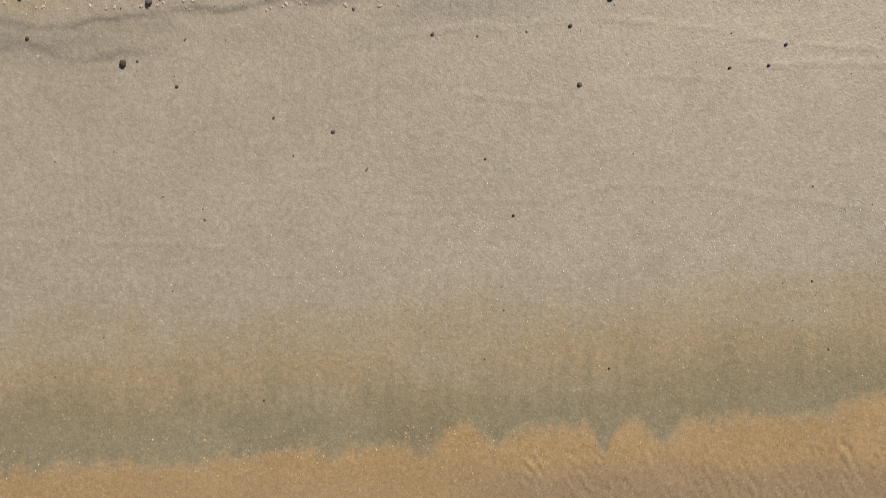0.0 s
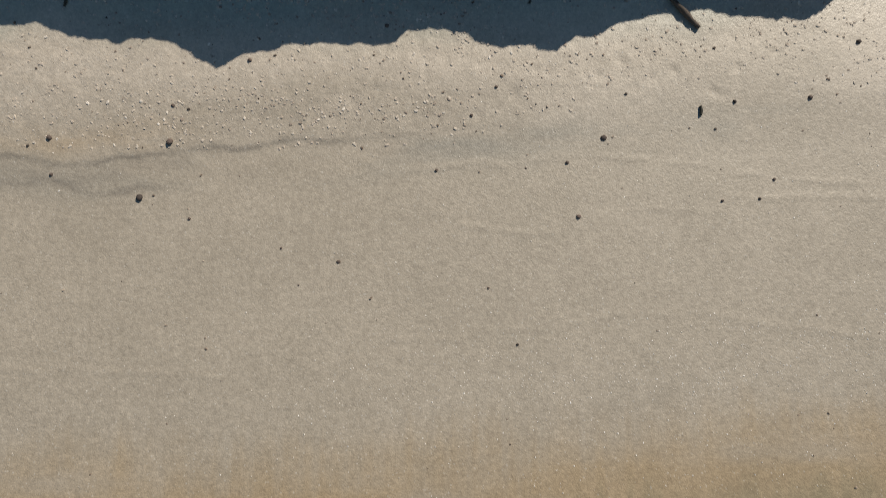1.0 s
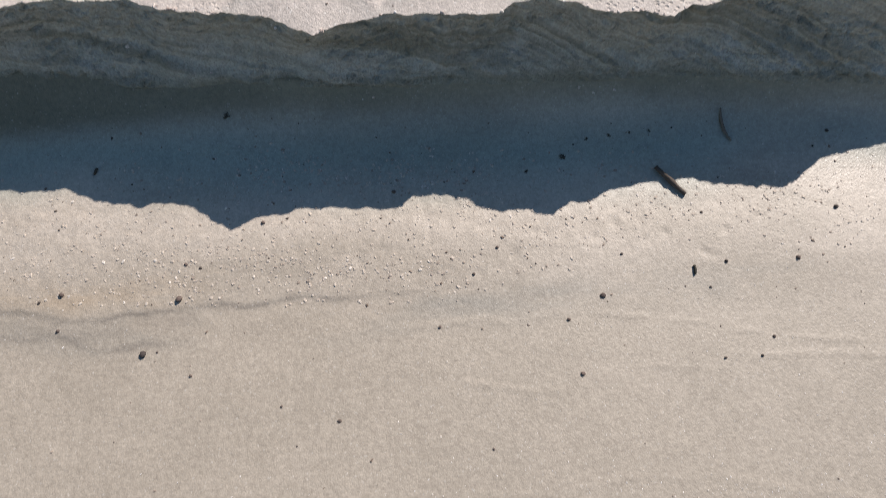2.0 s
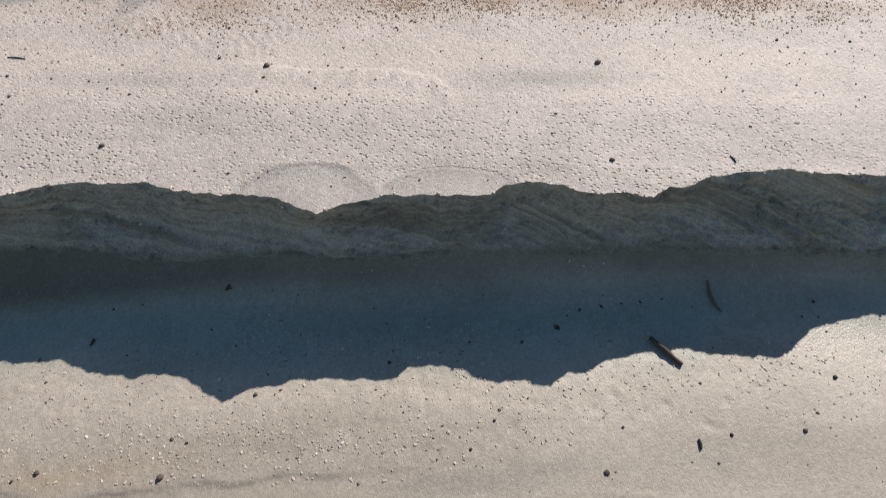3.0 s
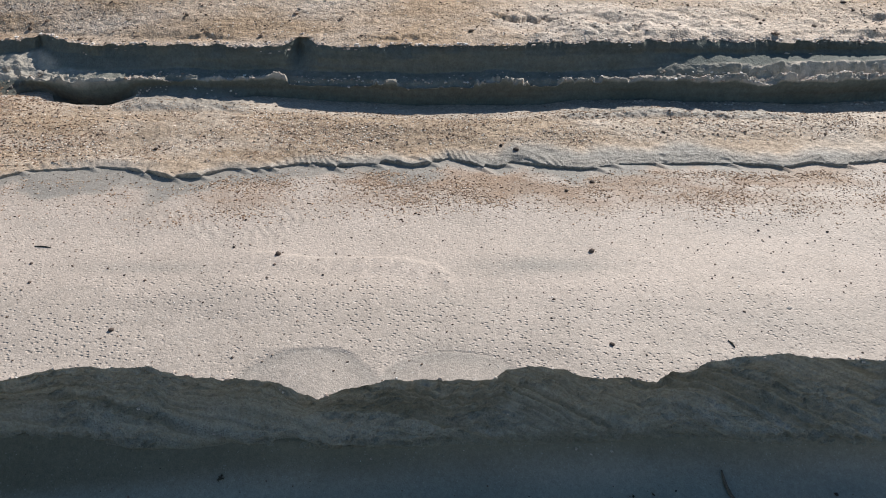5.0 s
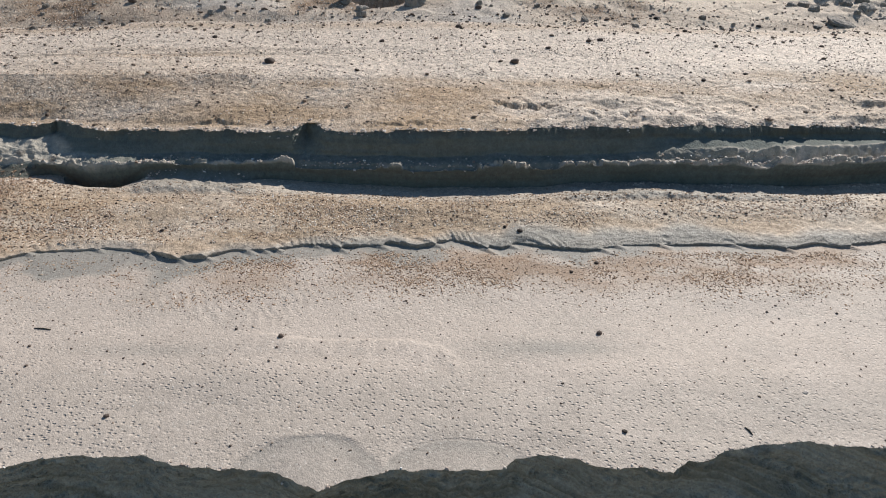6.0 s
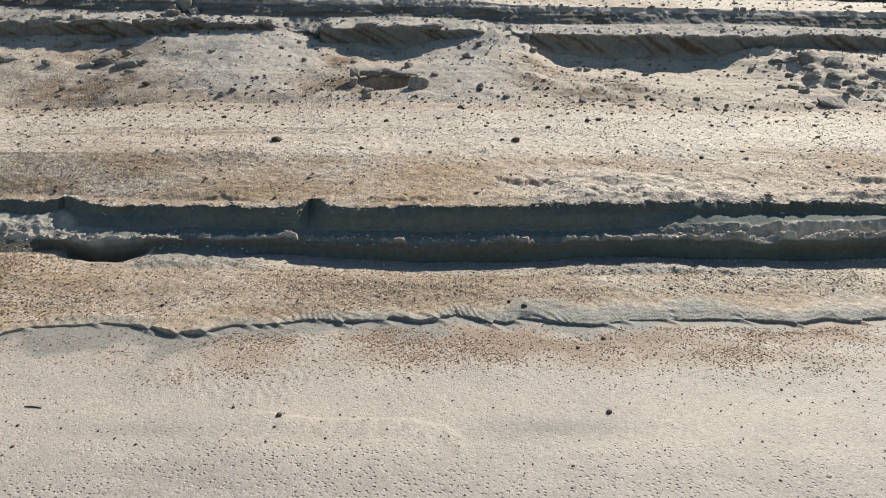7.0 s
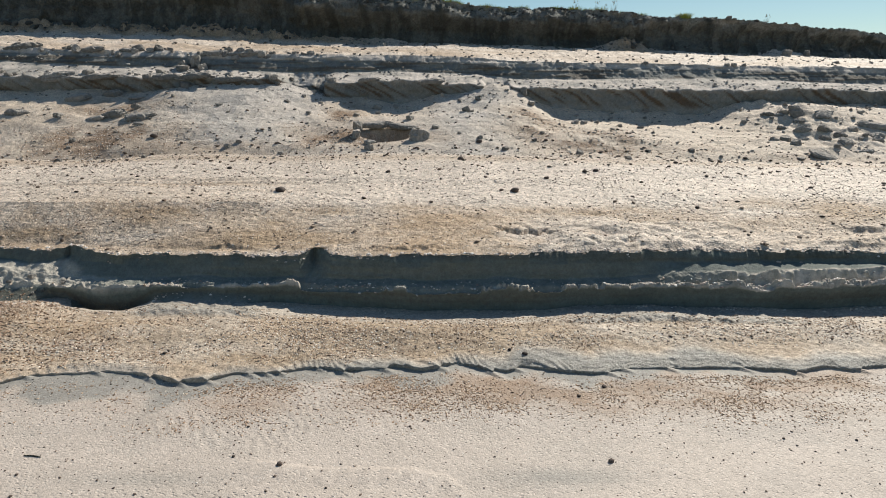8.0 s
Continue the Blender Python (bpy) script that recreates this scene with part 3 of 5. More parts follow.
def ridge_shape(X, Y, Z, S):
    hump = 0.035 * np.exp(-((S - 0.75) / 0.35) ** 2)
    z = hump + 0.02 * fbm(X / 0.5, Y / 0.3, 3, 42) + 0.007 * fbm(X / 0.06, Y / 0.05, 2, 43) + 0.004 * fbm(X / 0.028, Y / 0.026, 1, 50)
    z += 0.07 * np.exp(-((X + 4.05) / 0.40) ** 2 - ((S - 0.8) / 0.45) ** 2)
    z = z * ramp(S, 0, 0.15)
    dc = Y - crack_line(X)[0]
    # slanting ribs of smooth silt over the crack and along the back edge
    q = (0.75 * X + 0.65 * Y) / (0.055 + 0.04 * np.clip(fbm(X / 0.8, 0 * X, 2, 47) + 0.5, 0, 1)) + 0.8 * fbm(X / 0.3, Y / 0.3, 2, 48)
    saw = q - np.floor(q)
    rib = ramp(saw, 0.0, 0.28) - saw
    flute = np.maximum(np.clip(0.55 + 1.8 * fbm(X / 0.55, 0 * X + 3, 2, 49), 0.2, 1), ramp(X, 0.5, 0.8) * ramp(X, 2.6, 1.9))
    z += 0.018 * rib * ramp(dc, 0.20, 0.03) * flute
    rear = ramp(S, 0.86, 0.97) * np.maximum(ramp(X, 0.9, 1.2) * ramp(X, 3.4, 2.8), ramp(X, -3.1, -2.9) * ramp(X, -1.5, -2.1))
    z += rear * (0.022 + 0.009 * rib + 0.020 * fbm((X + 0.6 * Y) / 0.09, Y / 0.12, 3, 51))
    z += 0.006 * fbm((X - Y) / 0.06, (X + Y) / 0.25, 3, 45) * ramp(dc, 0.45, 0.05)
    low = wander_line([(-4, 0.02), (-2.2, 0.02), (-1.8, 0.11), (0.0, 0.12), (0.5, 0.24), (1.6, 0.30), (2.6, 0.22), (4, 0.20)], X, 0.12, 0.4, 52)
    coarse = np.clip(0.75 + 1.2 * fbm(X / 0.7, Y / 0.3, 4, 44), 0, 1)
    g = coarse * ramp(dc, low - 0.10, low + 0.10) * ramp(S, 1.02, 0.90)
    g = np.maximum(g, 1.2 * np.exp(-(((X + 4.2) / 0.6) ** 2) - ((S - 0.62) / 0.40) ** 2) * np.clip(0.8 + 1.5 * fbm(X / 0.2, Y / 0.2, 3, 53), 0, 1))
    g = g * (1 - rear)
    silt = np.maximum(ramp(dc, low + 0.05, low - 0.12), np.maximum(0.75 * rear, 0.4 * ramp(S, 0.95, 1.02)))
    return 0, 0, z, dict(gravel=np.clip(g, 0, 1), silt=np.clip(silt * (1 - 0.6 * ramp(X, -2.2, -2.9) * ramp(S, 0.6, 0.1)), 0, 1))


def scour(x):
    """A scoured hollow that bites into the ridge."""
    return np.clip(1 - ((x + 3.50) / 0.48) ** 2, 0, 1)


def base2(x):
    y, z = shelf(x)
    return y + 0.06 - 0.40 * ramp(x, -4.12, -4.32) - 0.43 * scour(x), 0 * x + 0.99


def ridge_back(x):
    y, z = shelf(x)
    return y + 0.10 - 0.42 * scour(x), 0 * x + 1.03 - 0.03 * scour(x)


def crack_top(x):
    y, z = crack(x)
    return y + 0.022, z + crack_height(x)


def crack_foot(x):
    y, z = crack(x)
    return y + 0.03, z - 0.05


sheet("gravel_ridge", columns(4.9, 0.013, 60), [crack_foot, crack_top, rail(CRACK, smooth=0.3, dy=0.13, dz=0.03), rail(RIDGE, smooth=0.3), ridge_back], [5, 16, 72, 30],
      M_RIDGE, lambda X, Y, Z, S: ridge_shape(X, Y, Z, np.where(S < 2, 0.15 * (S - 1), np.where(S < 3, 0.15 + 0.85 * (S - 2), S - 2))), "coarse brown gravelly sand ridge above a crack", "ridge")

lip_line = rail(LIP2, 0.05, 0.12, 51)


def lip2(x):
    """The trench lip: bites of a hand's width broken out of it here and there."""
    y, z = lip_line(x)
    bite = ramp(fbm(x / 0.22, 0 * x + 31, 3, 58, 0.55), 0.02, 0.25)
    return y + 0.04 * bite, z + 0.01 * bite + 0.010 * fbm(x / 0.06, 0 * x + 33, 3, 59, 0.6)


def shelf_back(x):
    y, z = shelf(x)
    return y + 0.21, z + 0.045 + 0.07 * ramp(x, 1.5, 2.8) + 0.10 * ramp(x, -4.05, -4.3)


def face2_shape(X, Y, Z, S):
    out = 0.035 * fbm(X / 0.5, Z / 0.2, 3, 52) + 0.008 * fbm(X / 0.07, Z / 0.04, 2, 53) + 0.012 * fbm(X / 1.2, Z / 0.03, 2, 61) * ramp(S, 2.0, 2.3)
    soft = ramp(S, 0, 0.1) * ramp(S, 4.0, 3.8)
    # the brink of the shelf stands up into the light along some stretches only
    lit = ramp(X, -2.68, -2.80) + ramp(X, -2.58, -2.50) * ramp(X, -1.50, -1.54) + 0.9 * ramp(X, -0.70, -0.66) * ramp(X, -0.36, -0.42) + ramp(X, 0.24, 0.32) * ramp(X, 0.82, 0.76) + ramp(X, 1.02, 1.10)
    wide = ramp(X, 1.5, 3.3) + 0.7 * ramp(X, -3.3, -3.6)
    crumbs = ramp(fbm(X / 0.09, Y / 0.045, 3, 54, 0.6), -0.12, 0.18)
    brink = np.exp(-((S - 1.12) / 0.16) ** 2)
    climb = wide * ramp(S, 1.0, 1.1) * ramp(S, 2.05, 1.9)
    middle = ramp(X, -1.2, -0.8) * ramp(X, 1.9, 1.6)
    bits = ramp(fbm(X / 0.06, Y / 0.05, 3, 64, 0.65), -0.12, 0.25)
    tip = ramp(X, -2.0, -1.58) * ramp(X, -1.50, -1.54)
    dz = brink * (lit * ((1 - middle) * (0.014 + 0.026 * (crumbs - 0.4) + 0.035 * tip) + middle * (0.060 * bits - 0.022)) - 0.045 * (1 - lit))
    dz = dz + 0.010 * fbm(X / 0.05, Y / 0.035, 2, 55) * soft * ramp(S, 0.9, 1.05) * ramp(S, 2.3, 2.0)
    groove = np.exp(-((S - 1.52 + 0.25 * fbm(X / 0.5, 0 * X, 3, 65)) / 0.18) ** 2) * ramp(X, 0, 1)
    dz = dz + climb * (0.022 - 0.10 * groove + 0.022 * fbm(X / 0.22, Y / 0.05, 2, 57) + 0.024 * fbm(X / 0.045, Y / 0.03, 2, 62) - 0.035 * ramp(fbm(X / 0.13, Y / 0.2, 3, 66), 0.05, 0.25))
    # broken ground at one end, heaped up to the lip
    heap = ramp(X, -3.75, -4.15) * ramp(S, 0.9, 1.3) * ramp(S, 3.4, 2.0)
    dz = dz + heap * (-0.02 + 0.035 * fbm((X - Y) / 0.40, (X + Y) / 0.16, 3, 58) + 0.010 * fbm(X / 0.05, Y / 0.04, 3, 63))
    # the floor of the hollow lies deep and level, its back wall stands upright
    pit = np.where(S < 1, scour(X), 0)
    dy = 0.43 * pit * (np.minimum(2 * S, 1) - S)
    dz = dz - pit * (0.22 * (S - np.maximum(2 * S - 1, 0)) + 0.10 * ramp(S, 0.0, 0.3) * ramp(S, 1.0, 0.9))
    # grey sand slid down beside the hollow
    slid = ramp(X, -3.15, -2.8) * ramp(X, -1.7, -2.3) * ramp(S, 0.75, 0.25)
    # pale where the sun reaches the brink and heap: light painted on
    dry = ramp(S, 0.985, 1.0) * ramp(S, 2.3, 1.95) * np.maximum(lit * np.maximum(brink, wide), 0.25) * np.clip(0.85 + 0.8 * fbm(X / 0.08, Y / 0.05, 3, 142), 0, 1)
    bed = np.clip(0.35 + 1.0 * fbm(X / 2, Z / 0.05, 3, 56), 0, 1) * np.maximum(ramp(S, 1.0, 0.8) * ramp(S, 0.2, 0.5), ramp(S, 2.9, 3.3))
    silt = np.maximum(np.maximum(0.22 * np.exp(-((S - 2.4) / 0.5) ** 2), 0.22 * ramp(S, 0.35, 0.1)), slid)
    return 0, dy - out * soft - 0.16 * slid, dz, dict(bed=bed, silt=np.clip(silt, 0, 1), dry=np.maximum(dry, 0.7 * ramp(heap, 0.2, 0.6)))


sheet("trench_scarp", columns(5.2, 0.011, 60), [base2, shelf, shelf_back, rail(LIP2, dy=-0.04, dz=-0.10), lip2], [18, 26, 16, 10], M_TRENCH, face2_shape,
      "shaded trench wall of sand with a crumbled shelf", "scarp")


def slope_shape(X, Y, Z, S):
    S = np.maximum(S - 1, 0) + np.minimum(S, 1) * 0.05
    z = 0.03 * fbm(X / 0.9, Y / 0.5, 3, 61) + 0.010 * fbm(X / 0.12, Y / 0.1, 2, 62) + 0.010 * fbm(X / 0.045, Y / 0.045, 1, 63)
    # crusted hummocks over the lip, on one side
    z += 0.10 * ramp(X, 0.2, 1.2) * ramp(Y, 7.2, 6.5) * np.clip(fbm((X + 0.5 * Y) / 0.5, (Y - 0.3 * X) / 0.28, 4, 70, 0.55), -0.15, 0.6)
    # small slumps just above the lip
    for x0, y0, w, h in ((0.80, 6.52, 0.24, 0.085), (1.86, 6.28, 0.08, 0.06), (1.55, 6.14, 0.25, 0.03), (-0.35, 6.02, 0.30, 0.03), (2.6, 6.60, 0.22, 0.012), (-2.4, 6.28, 0.30, 0.025)):
        yy = Y + 0.16 * fbm(X / 0.16, Y / 0.5 + x0, 4, 67, 0.65) + 0.10 * (X - x0)
        z -= h * np.exp(-(((X - x0) / w) ** 2)) * ramp(yy, y0 + 0.008, y0 - 0.008) * ramp(yy, y0 - 0.16, y0)
    # old wheel-like runnels along the flat part
    for y0 in (8.35, 8.55):
        z -= 0.02 * np.exp(-((Y - y0 - 0.03 * X) / 0.06) ** 2) * ramp(X, 1.0, -1.5)
    z = z * ramp(S, 0, 0.06) * ramp(S, 2.0, 1.92)
    g = 1.0 * ramp(S + 0.2 * fbm(X / 0.9, 0 * X, 3, 66), 1.05, 0.75) * np.clip(0.6 + 1.3 * fbm(X / 1.2, Y / 0.4, 4, 64), 0, 1)
    g = np.maximum(g, 0.6 * np.exp(-((S - 1.95) / 0.08) ** 2))
    g = np.maximum(g, 1.1 * np.exp(-(((X + 3.9) / 1.7) ** 2) - ((S - 0.74) / 0.40) ** 2) * np.clip(0.8 + 1.2 * fbm(X / 0.5, Y / 0.3, 4, 68), 0.5, 1))
    g = np.maximum(g, 0.7 * np.exp(-(((X + 3.6) / 1.8) ** 2) - ((S - 1.35) / 0.12) ** 2) * np.clip(0.5 + 2 * fbm(X / 1.5, Y / 0.08, 3, 69), 0, 1))
    crust = np.exp(-(((X - 1.25) / 0.75) ** 2)) * ramp(Y, 6.75, 6.45) * np.clip(0.7 + 1.5 * fbm(X / 0.3, Y / 0.2, 3, 72), 0, 1)
    g = g * (1 - crust) * (1 - 0.5 * ramp(X, 0.4, 1.4) * ramp(Y, 7.0, 6.6))
    return 0, 0, z, dict(gravel=g, silt=np.maximum(crust, np.clip(1.5 * fbm(X / 1.5, Y / 0.8, 3, 65), 0, 1) * 0.6 * ramp(S, 0.9, 1.2) * (1 - np.clip(g, 0, 1))))


talus_foot = rail(TALUS, 0.1, 1.0, 71, smooth=0.6)
sheet("stony_slope", columns(8.2, 0.0205, 80), [lip2, rail(LIP2, smooth=0.6, dy=0.16, dz=0.035), rail(SHOULDER, 0.06, 0.8, 60, smooth=0.5), talus_foot], [12, 90, 100], M_SLOPE, slope_shape,
      "pale stony sand slope with small dark stones", "slope")


def brown_patch(x, y):
    """Where coarse brown gravel has been washed together on the talus."""
    g = 0
    for x0, y0, wx, wy in ((-6.2, 10.95, 1.5, 0.8), (-1.95, 10.95, 0.9, 0.75), (-2.1, 12.4, 0.35, 1.2), (1.7, 11.8, 0.5, 1.1), (2.6, 10.9, 1.0, 0.7), (-6.6, 12.6, 0.9, 0.5)):
        g = np.maximum(g, np.exp(-(((x - x0) / wx) ** 2) - ((y - y0) / wy) ** 2))
    return np.clip(g * np.clip(0.8 + 1.6 * fbm(x / 0.35, y / 0.3, 4, 79), 0, 1.2), 0, 1)


def talus_shape(X, Y, Z, S):
    z = 0.10 * fbm(X / 1.1, Y / 0.8, 3, 72) + 0.02 * fbm(X / 0.2, Y / 0.15, 3, 73) + 0.011 * fbm(X / 0.055, Y / 0.055, 2, 74)
    # a hollow under a fallen crust
    z -= 0.30 * ramp(1 - ((X + 1.10 + 0.1 * fbm(Y / 0.15, 0 * X, 2, 141)) / 0.43) ** 2 - ((Y - 11.12 - 0.05 * fbm(X / 0.12, 0 * X, 3, 80)) / 0.36) ** 2, 0, 0.15) * (0.4 + 1.0 * np.clip(Y - 10.75, 0, 1))
    lumps = np.exp(-(((X - 7.0) / 0.9) ** 2)) * ramp(S, 0.05, 0.3)
    # hollowed out below the scarp, but for the fallen cones
    z -= 0.17 * np.exp(-(((S - 0.82) / 0.2) ** 2)) * (ramp(X, 1.5, 2.4) * ramp(X, 6.4, 5.4) + np.exp(-(((X + 1.1) / 0.9) ** 2)))
    z += 0.16 * np.exp(-(((X - 7.6) / 1.1) ** 2) - ((S - 0.72) / 0.18) ** 2)
    z += lumps * 0.12 * fbm(X / 0.26, Y / 0.22, 3, 78)
    g = 0.5 * np.clip(0.2 + 1.6 * fbm(X / 1.1, Y / 0.6, 4, 75), 0, 1) * ramp(S, 0.9, 0.3)
    # the gravel colour also fills the hollow, standing in for its deep shade
    hole = ramp(1 - ((X + 1.10) / 0.52) ** 2 - ((Y - 11.10) / 0.40) ** 2, 0, 0.2)
    g = np.maximum(g, brown_patch(X, Y)) * (1 - hole) + 0.7 * hole
    silt = 1.3 * np.exp(-(((X + 3.8) / 1.1) ** 2)) * ramp(S, 0.05, 0.2) + 0.8 * np.exp(-(((X - 0.4) / 0.7) ** 2)) + np.clip(1.2 * fbm(X / 2.0, Y / 1.0, 3, 76), 0, 1)
    silt = np.clip(silt, 0, 1)
    return 0, 0, z * ramp(S, 0, 0.1), dict(gravel=g, silt=silt * (1 - g))


ledge3 = rail(LEDGE3, 0.16, 0.4, 81, wz=0.07)
sheet("talus", columns(9.6, 0.026, 80), [rail(TALUS, 0.1, 1.0, 71, smooth=0.6, dy=-0.06, dz=-0.014), rail(BASE3, 0.1, 0.7, 77, dy=0.15, dz=0.05, smooth=0.4)], [110], M_TALUS, talus_shape,
      "fallen grey sand heaped below a scarp", "talus")


def face3_shape(X, Y, Z, S):
    # diagonal cross-beds below, level beds above the ledge
    low, high = ramp(S, 1.0, 0.95), ramp(S, 1.9, 2.1)
    slant = 0.6 * X + Z + 0.10 * fbm(X / 0.9, Z / 0.3, 2, 88)
    bed = fbm(slant / 0.07, X / 1.6, 3, 82)
    level = fbm(X / 1.1, Z / 0.06, 3, 87)
    out = 0.10 * fbm(X / 0.5, Z / 0.25, 4, 83) + 0.05 * bed * low + 0.05 * fbm(X / 0.08, Z / 0.08, 3, 86) + 0.06 * level * high
    soft = ramp(S, 0, 0.1) * ramp(S, 4.0, 3.5)
    ledge = ramp(S, 0.9, 1.1) * ramp(S, 2.1, 1.9)
    dz = ledge * (0.03 * fbm(X / 0.9, Y / 0.2, 3, 84) + 0.016 * fbm(X / 0.12, Y / 0.05, 2, 89)) * soft
    streak = ramp(bed, 0.02, 0.22) * low * ramp(S + 0.25 * fbm(X / 0.4, 0 * X, 3, 103), 0.30, 0.55)
    dark = ramp(level, -0.05, 0.2) * high * ramp(S, 2.95, 2.7)
    # sunlit ledge tops paler, shaded lower face greyer: both put into the colour
    dry = np.maximum(ledge, ramp(S, 2.8, 3.0)) * np.clip(0.8 + fbm(X / 0.4, Y / 0.2, 3, 104), 0, 1)
    return 0, -out * soft, dz, dict(bed=np.maximum(streak, 0.7 * dark), silt=dry, grey=low * ramp(S, 0.6, 0.4))


edge3 = rail(EDGE3, 0.12, 0.3, 85, wz=0.03)
sheet("upper_scarp", columns(10.2, 0.026, 80), [rail(BASE3, dy=0.02, dz=-0.35), ledge3, rail(LEDGETOP, 0.1, 0.5, 90, smooth=0.2), rail(EDGE3, dy=-0.12, dz=-0.10, smooth=0.3), edge3], [24, 22, 20, 5], M_UPPER, face3_shape,
      "upper scarp of cross-bedded brown sand with a broken ledge", "scarp")


def top_shape(X, Y, Z, S):
    z = 0.05 * fbm(X / 0.8, Y / 0.5, 4, 91) + 0.03 * fbm(X / 0.1, Y / 0.1, 3, 92)
    z += 0.26 * ramp(S, 0.72, 0.9) * np.clip(fbm(X / 0.30, Y / 0.25, 5, 93, 0.7) + 0.35, 0, 1) * ramp(X, -2, -5)
    for x0, w, h in ((5.4, 0.7, 0.26), (-2.4, 1.2, 0.10), (10.4, 0.8, 0.15), (-6.4, 2.0, 0.08)):
        z += h * np.exp(-(((X - x0) / w) ** 2)) * ramp(S, 0.80, 1.0) * (1 + fbm(X / 0.15, Y / 0.12, 3, 110))
    # gravel also darkens the mounds by the bank, for their backlit, shaded sides
    return 0, 0, z * ramp(S, 0, 0.08), dict(gravel=np.clip(0.2 + fbm(X / 1.5, Y / 0.7, 4, 94), 0, 1) * ramp(S, 1, 0.7) + ramp(S, 0.72, 0.85) * np.maximum(ramp(X, -1, -4), np.exp(-(((X - 5.4) / 0.8) ** 2))), silt=0.0)


bank = rail(BANK, 0.25, 1.2, 95)
rim = rail(RIM, 0.3, 0.9, 96, wz=0.09)
sheet("top_terrace", columns(14.5, 0.045, 120), [edge3, bank], [70], M_SLOPE, top_shape, "narrow sunlit terrace of stony sand", "terrace")


def bank_shape(X, Y, Z, S):
    rib = fbm(X / 0.22, Z / 1.1, 4, 103, 0.6)
    out = 0.30 * fbm(X / 0.8, Z / 0.6, 3, 97) + 0.16 * rib + 0.10 * fbm(X / 0.14, Z / 0.12, 3, 98) - 0.22 * np.sin(np.pi * np.clip(S, 0, 1)) ** 2
    soft = ramp(S, 0, 0.1) * ramp(S, 1.0, 0.9)
    dz = 0.06 * fbm(X / 0.15, Y / 0.15, 3, 99) * ramp(S, 0.8, 1)
    bulge = 0.55 * ramp(S, 0.25, 0.66) * ramp(S, 1.0, 0.66) * ramp(X, -5.5, -4.0) * ramp(X, 8.0, 4.0)
    # grey crust by the brink, paled further to paint the sun on its turf
    crust = ramp(S + 0.4 * fbm(X / 0.25, Z / 0.2, 4, 102), 0.72, 0.92) * 0.6 * ramp(X, -5.5, -3.5)
    return 0, -out * soft - 0.12 * ramp(S, 0.6, 0.95) - bulge, dz, dict(bed=ramp(rib + 0.5 * fbm(X / 2.0, Z / 0.3, 3, 100), -0.15, 0.25), silt=crust)


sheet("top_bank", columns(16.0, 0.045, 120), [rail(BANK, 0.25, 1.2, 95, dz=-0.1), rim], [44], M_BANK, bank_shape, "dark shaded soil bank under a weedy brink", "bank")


def back_shape(X, Y, Z, S):
    dz = 0.06 * fbm(X / 0.15, Y / 0.15, 3, 99) * ramp(S, 0.2, 0) + 0.12 * fbm(X / 2.0, Y / 2.0, 3, 101) * ramp(S, 0, 0.3)
    return 0, -0.12 * ramp(S, 0.1, 0), dz, dict(bed=0.0, silt=0.4)


sheet("top_ground", columns(16.0, 0.09, 2500), [rim, rail([(x, y + 6, z - 0.15) for x, y, z in RIM], smooth=2), lambda x: (0 * x + 120, 0 * x + 4.0), lambda x: (0 * x + 2500, 0 * x)], [40, 12, 6],
      M_BANK, back_shape, "weedy dark soil behind the brink", "ground")


# ---- things: helpers ----
bpy.context.view_layer.update()
depsgraph = bpy.context.evaluated_depsgraph_get()


def drop(x, y, top=30.0):
    """Height of the ground under (x, y), and its normal."""
    hit, place, normal, _, ob, _ = scene.ray_cast(depsgraph, Vector((x, y, top)), Vector((0, 0, -1)))
    return (place.z, normal) if hit else (0.0, Vector((0, 0, 1)))


def plain(name, stops, rough=0.9, grain=60.0, relief=0.4, per="object", scale=0.02):
    """A mineral or plant colour that varies from piece to piece, with grain."""
    m = bpy.data.materials.new(name)
    m.use_nodes = True
    t, bsdf = m.node_tree, m.node_tree.nodes["Principled BSDF"]
    if per == "island":
        rnd = t.nodes.new("ShaderNodeNewGeometry").outputs["Random Per Island"]
    else:
        rnd = t.nodes.new("ShaderNodeObjectInfo").outputs["Random"]
    cr = t.nodes.new("ShaderNodeValToRGB")
    el = cr.color_ramp.elements
    for k, (at, c) in enumerate(stops):
        e = el[k] if k < 2 else el.new(at)
        e.position, e.color = at, (*c, 1)
    t.links.new(rnd, cr.inputs[0])
    pos = t.nodes.new("ShaderNodeTexCoord").outputs["Object"]
    nz = t.nodes.new("ShaderNodeTexNoise")
    nz.inputs["Scale"].default_value, nz.inputs["Detail"].default_value = grain, 5
    t.links.new(pos, nz.inputs["Vector"])
    mx = t.nodes.new("ShaderNodeMix")
    mx.data_type, mx.blend_type = "RGBA", "MULTIPLY"
    mx.inputs[0].default_value = 0.6
    mr = t.nodes.new("ShaderNodeMapRange")
    mr.inputs[1].default_value, mr.inputs[2].default_value, mr.inputs[3].default_value, mr.inputs[4].default_value = 0.3, 0.7, 0.55, 1.3
    t.links.new(nz.outputs["Fac"], mr.inputs[0])
    t.links.new(cr.outputs[0], mx.inputs[6])
    t.links.new(mr.outputs[0], mx.inputs[7])
    t.links.new(mx.outputs[2], bsdf.inputs["Base Color"])
    bsdf.inputs["Roughness"].default_value = rough
    bsdf.inputs["Specular IOR Level"].default_value = 0.25
    bp = t.nodes.new("ShaderNodeBump")
    bp.inputs["Strength"].default_value, bp.inputs["Distance"].default_value = relief, scale
    t.links.new(nz.outputs["Fac"], bp.inputs["Height"])
    t.links.new(bp.outputs[0], bsdf.inputs["Normal"])
    return m


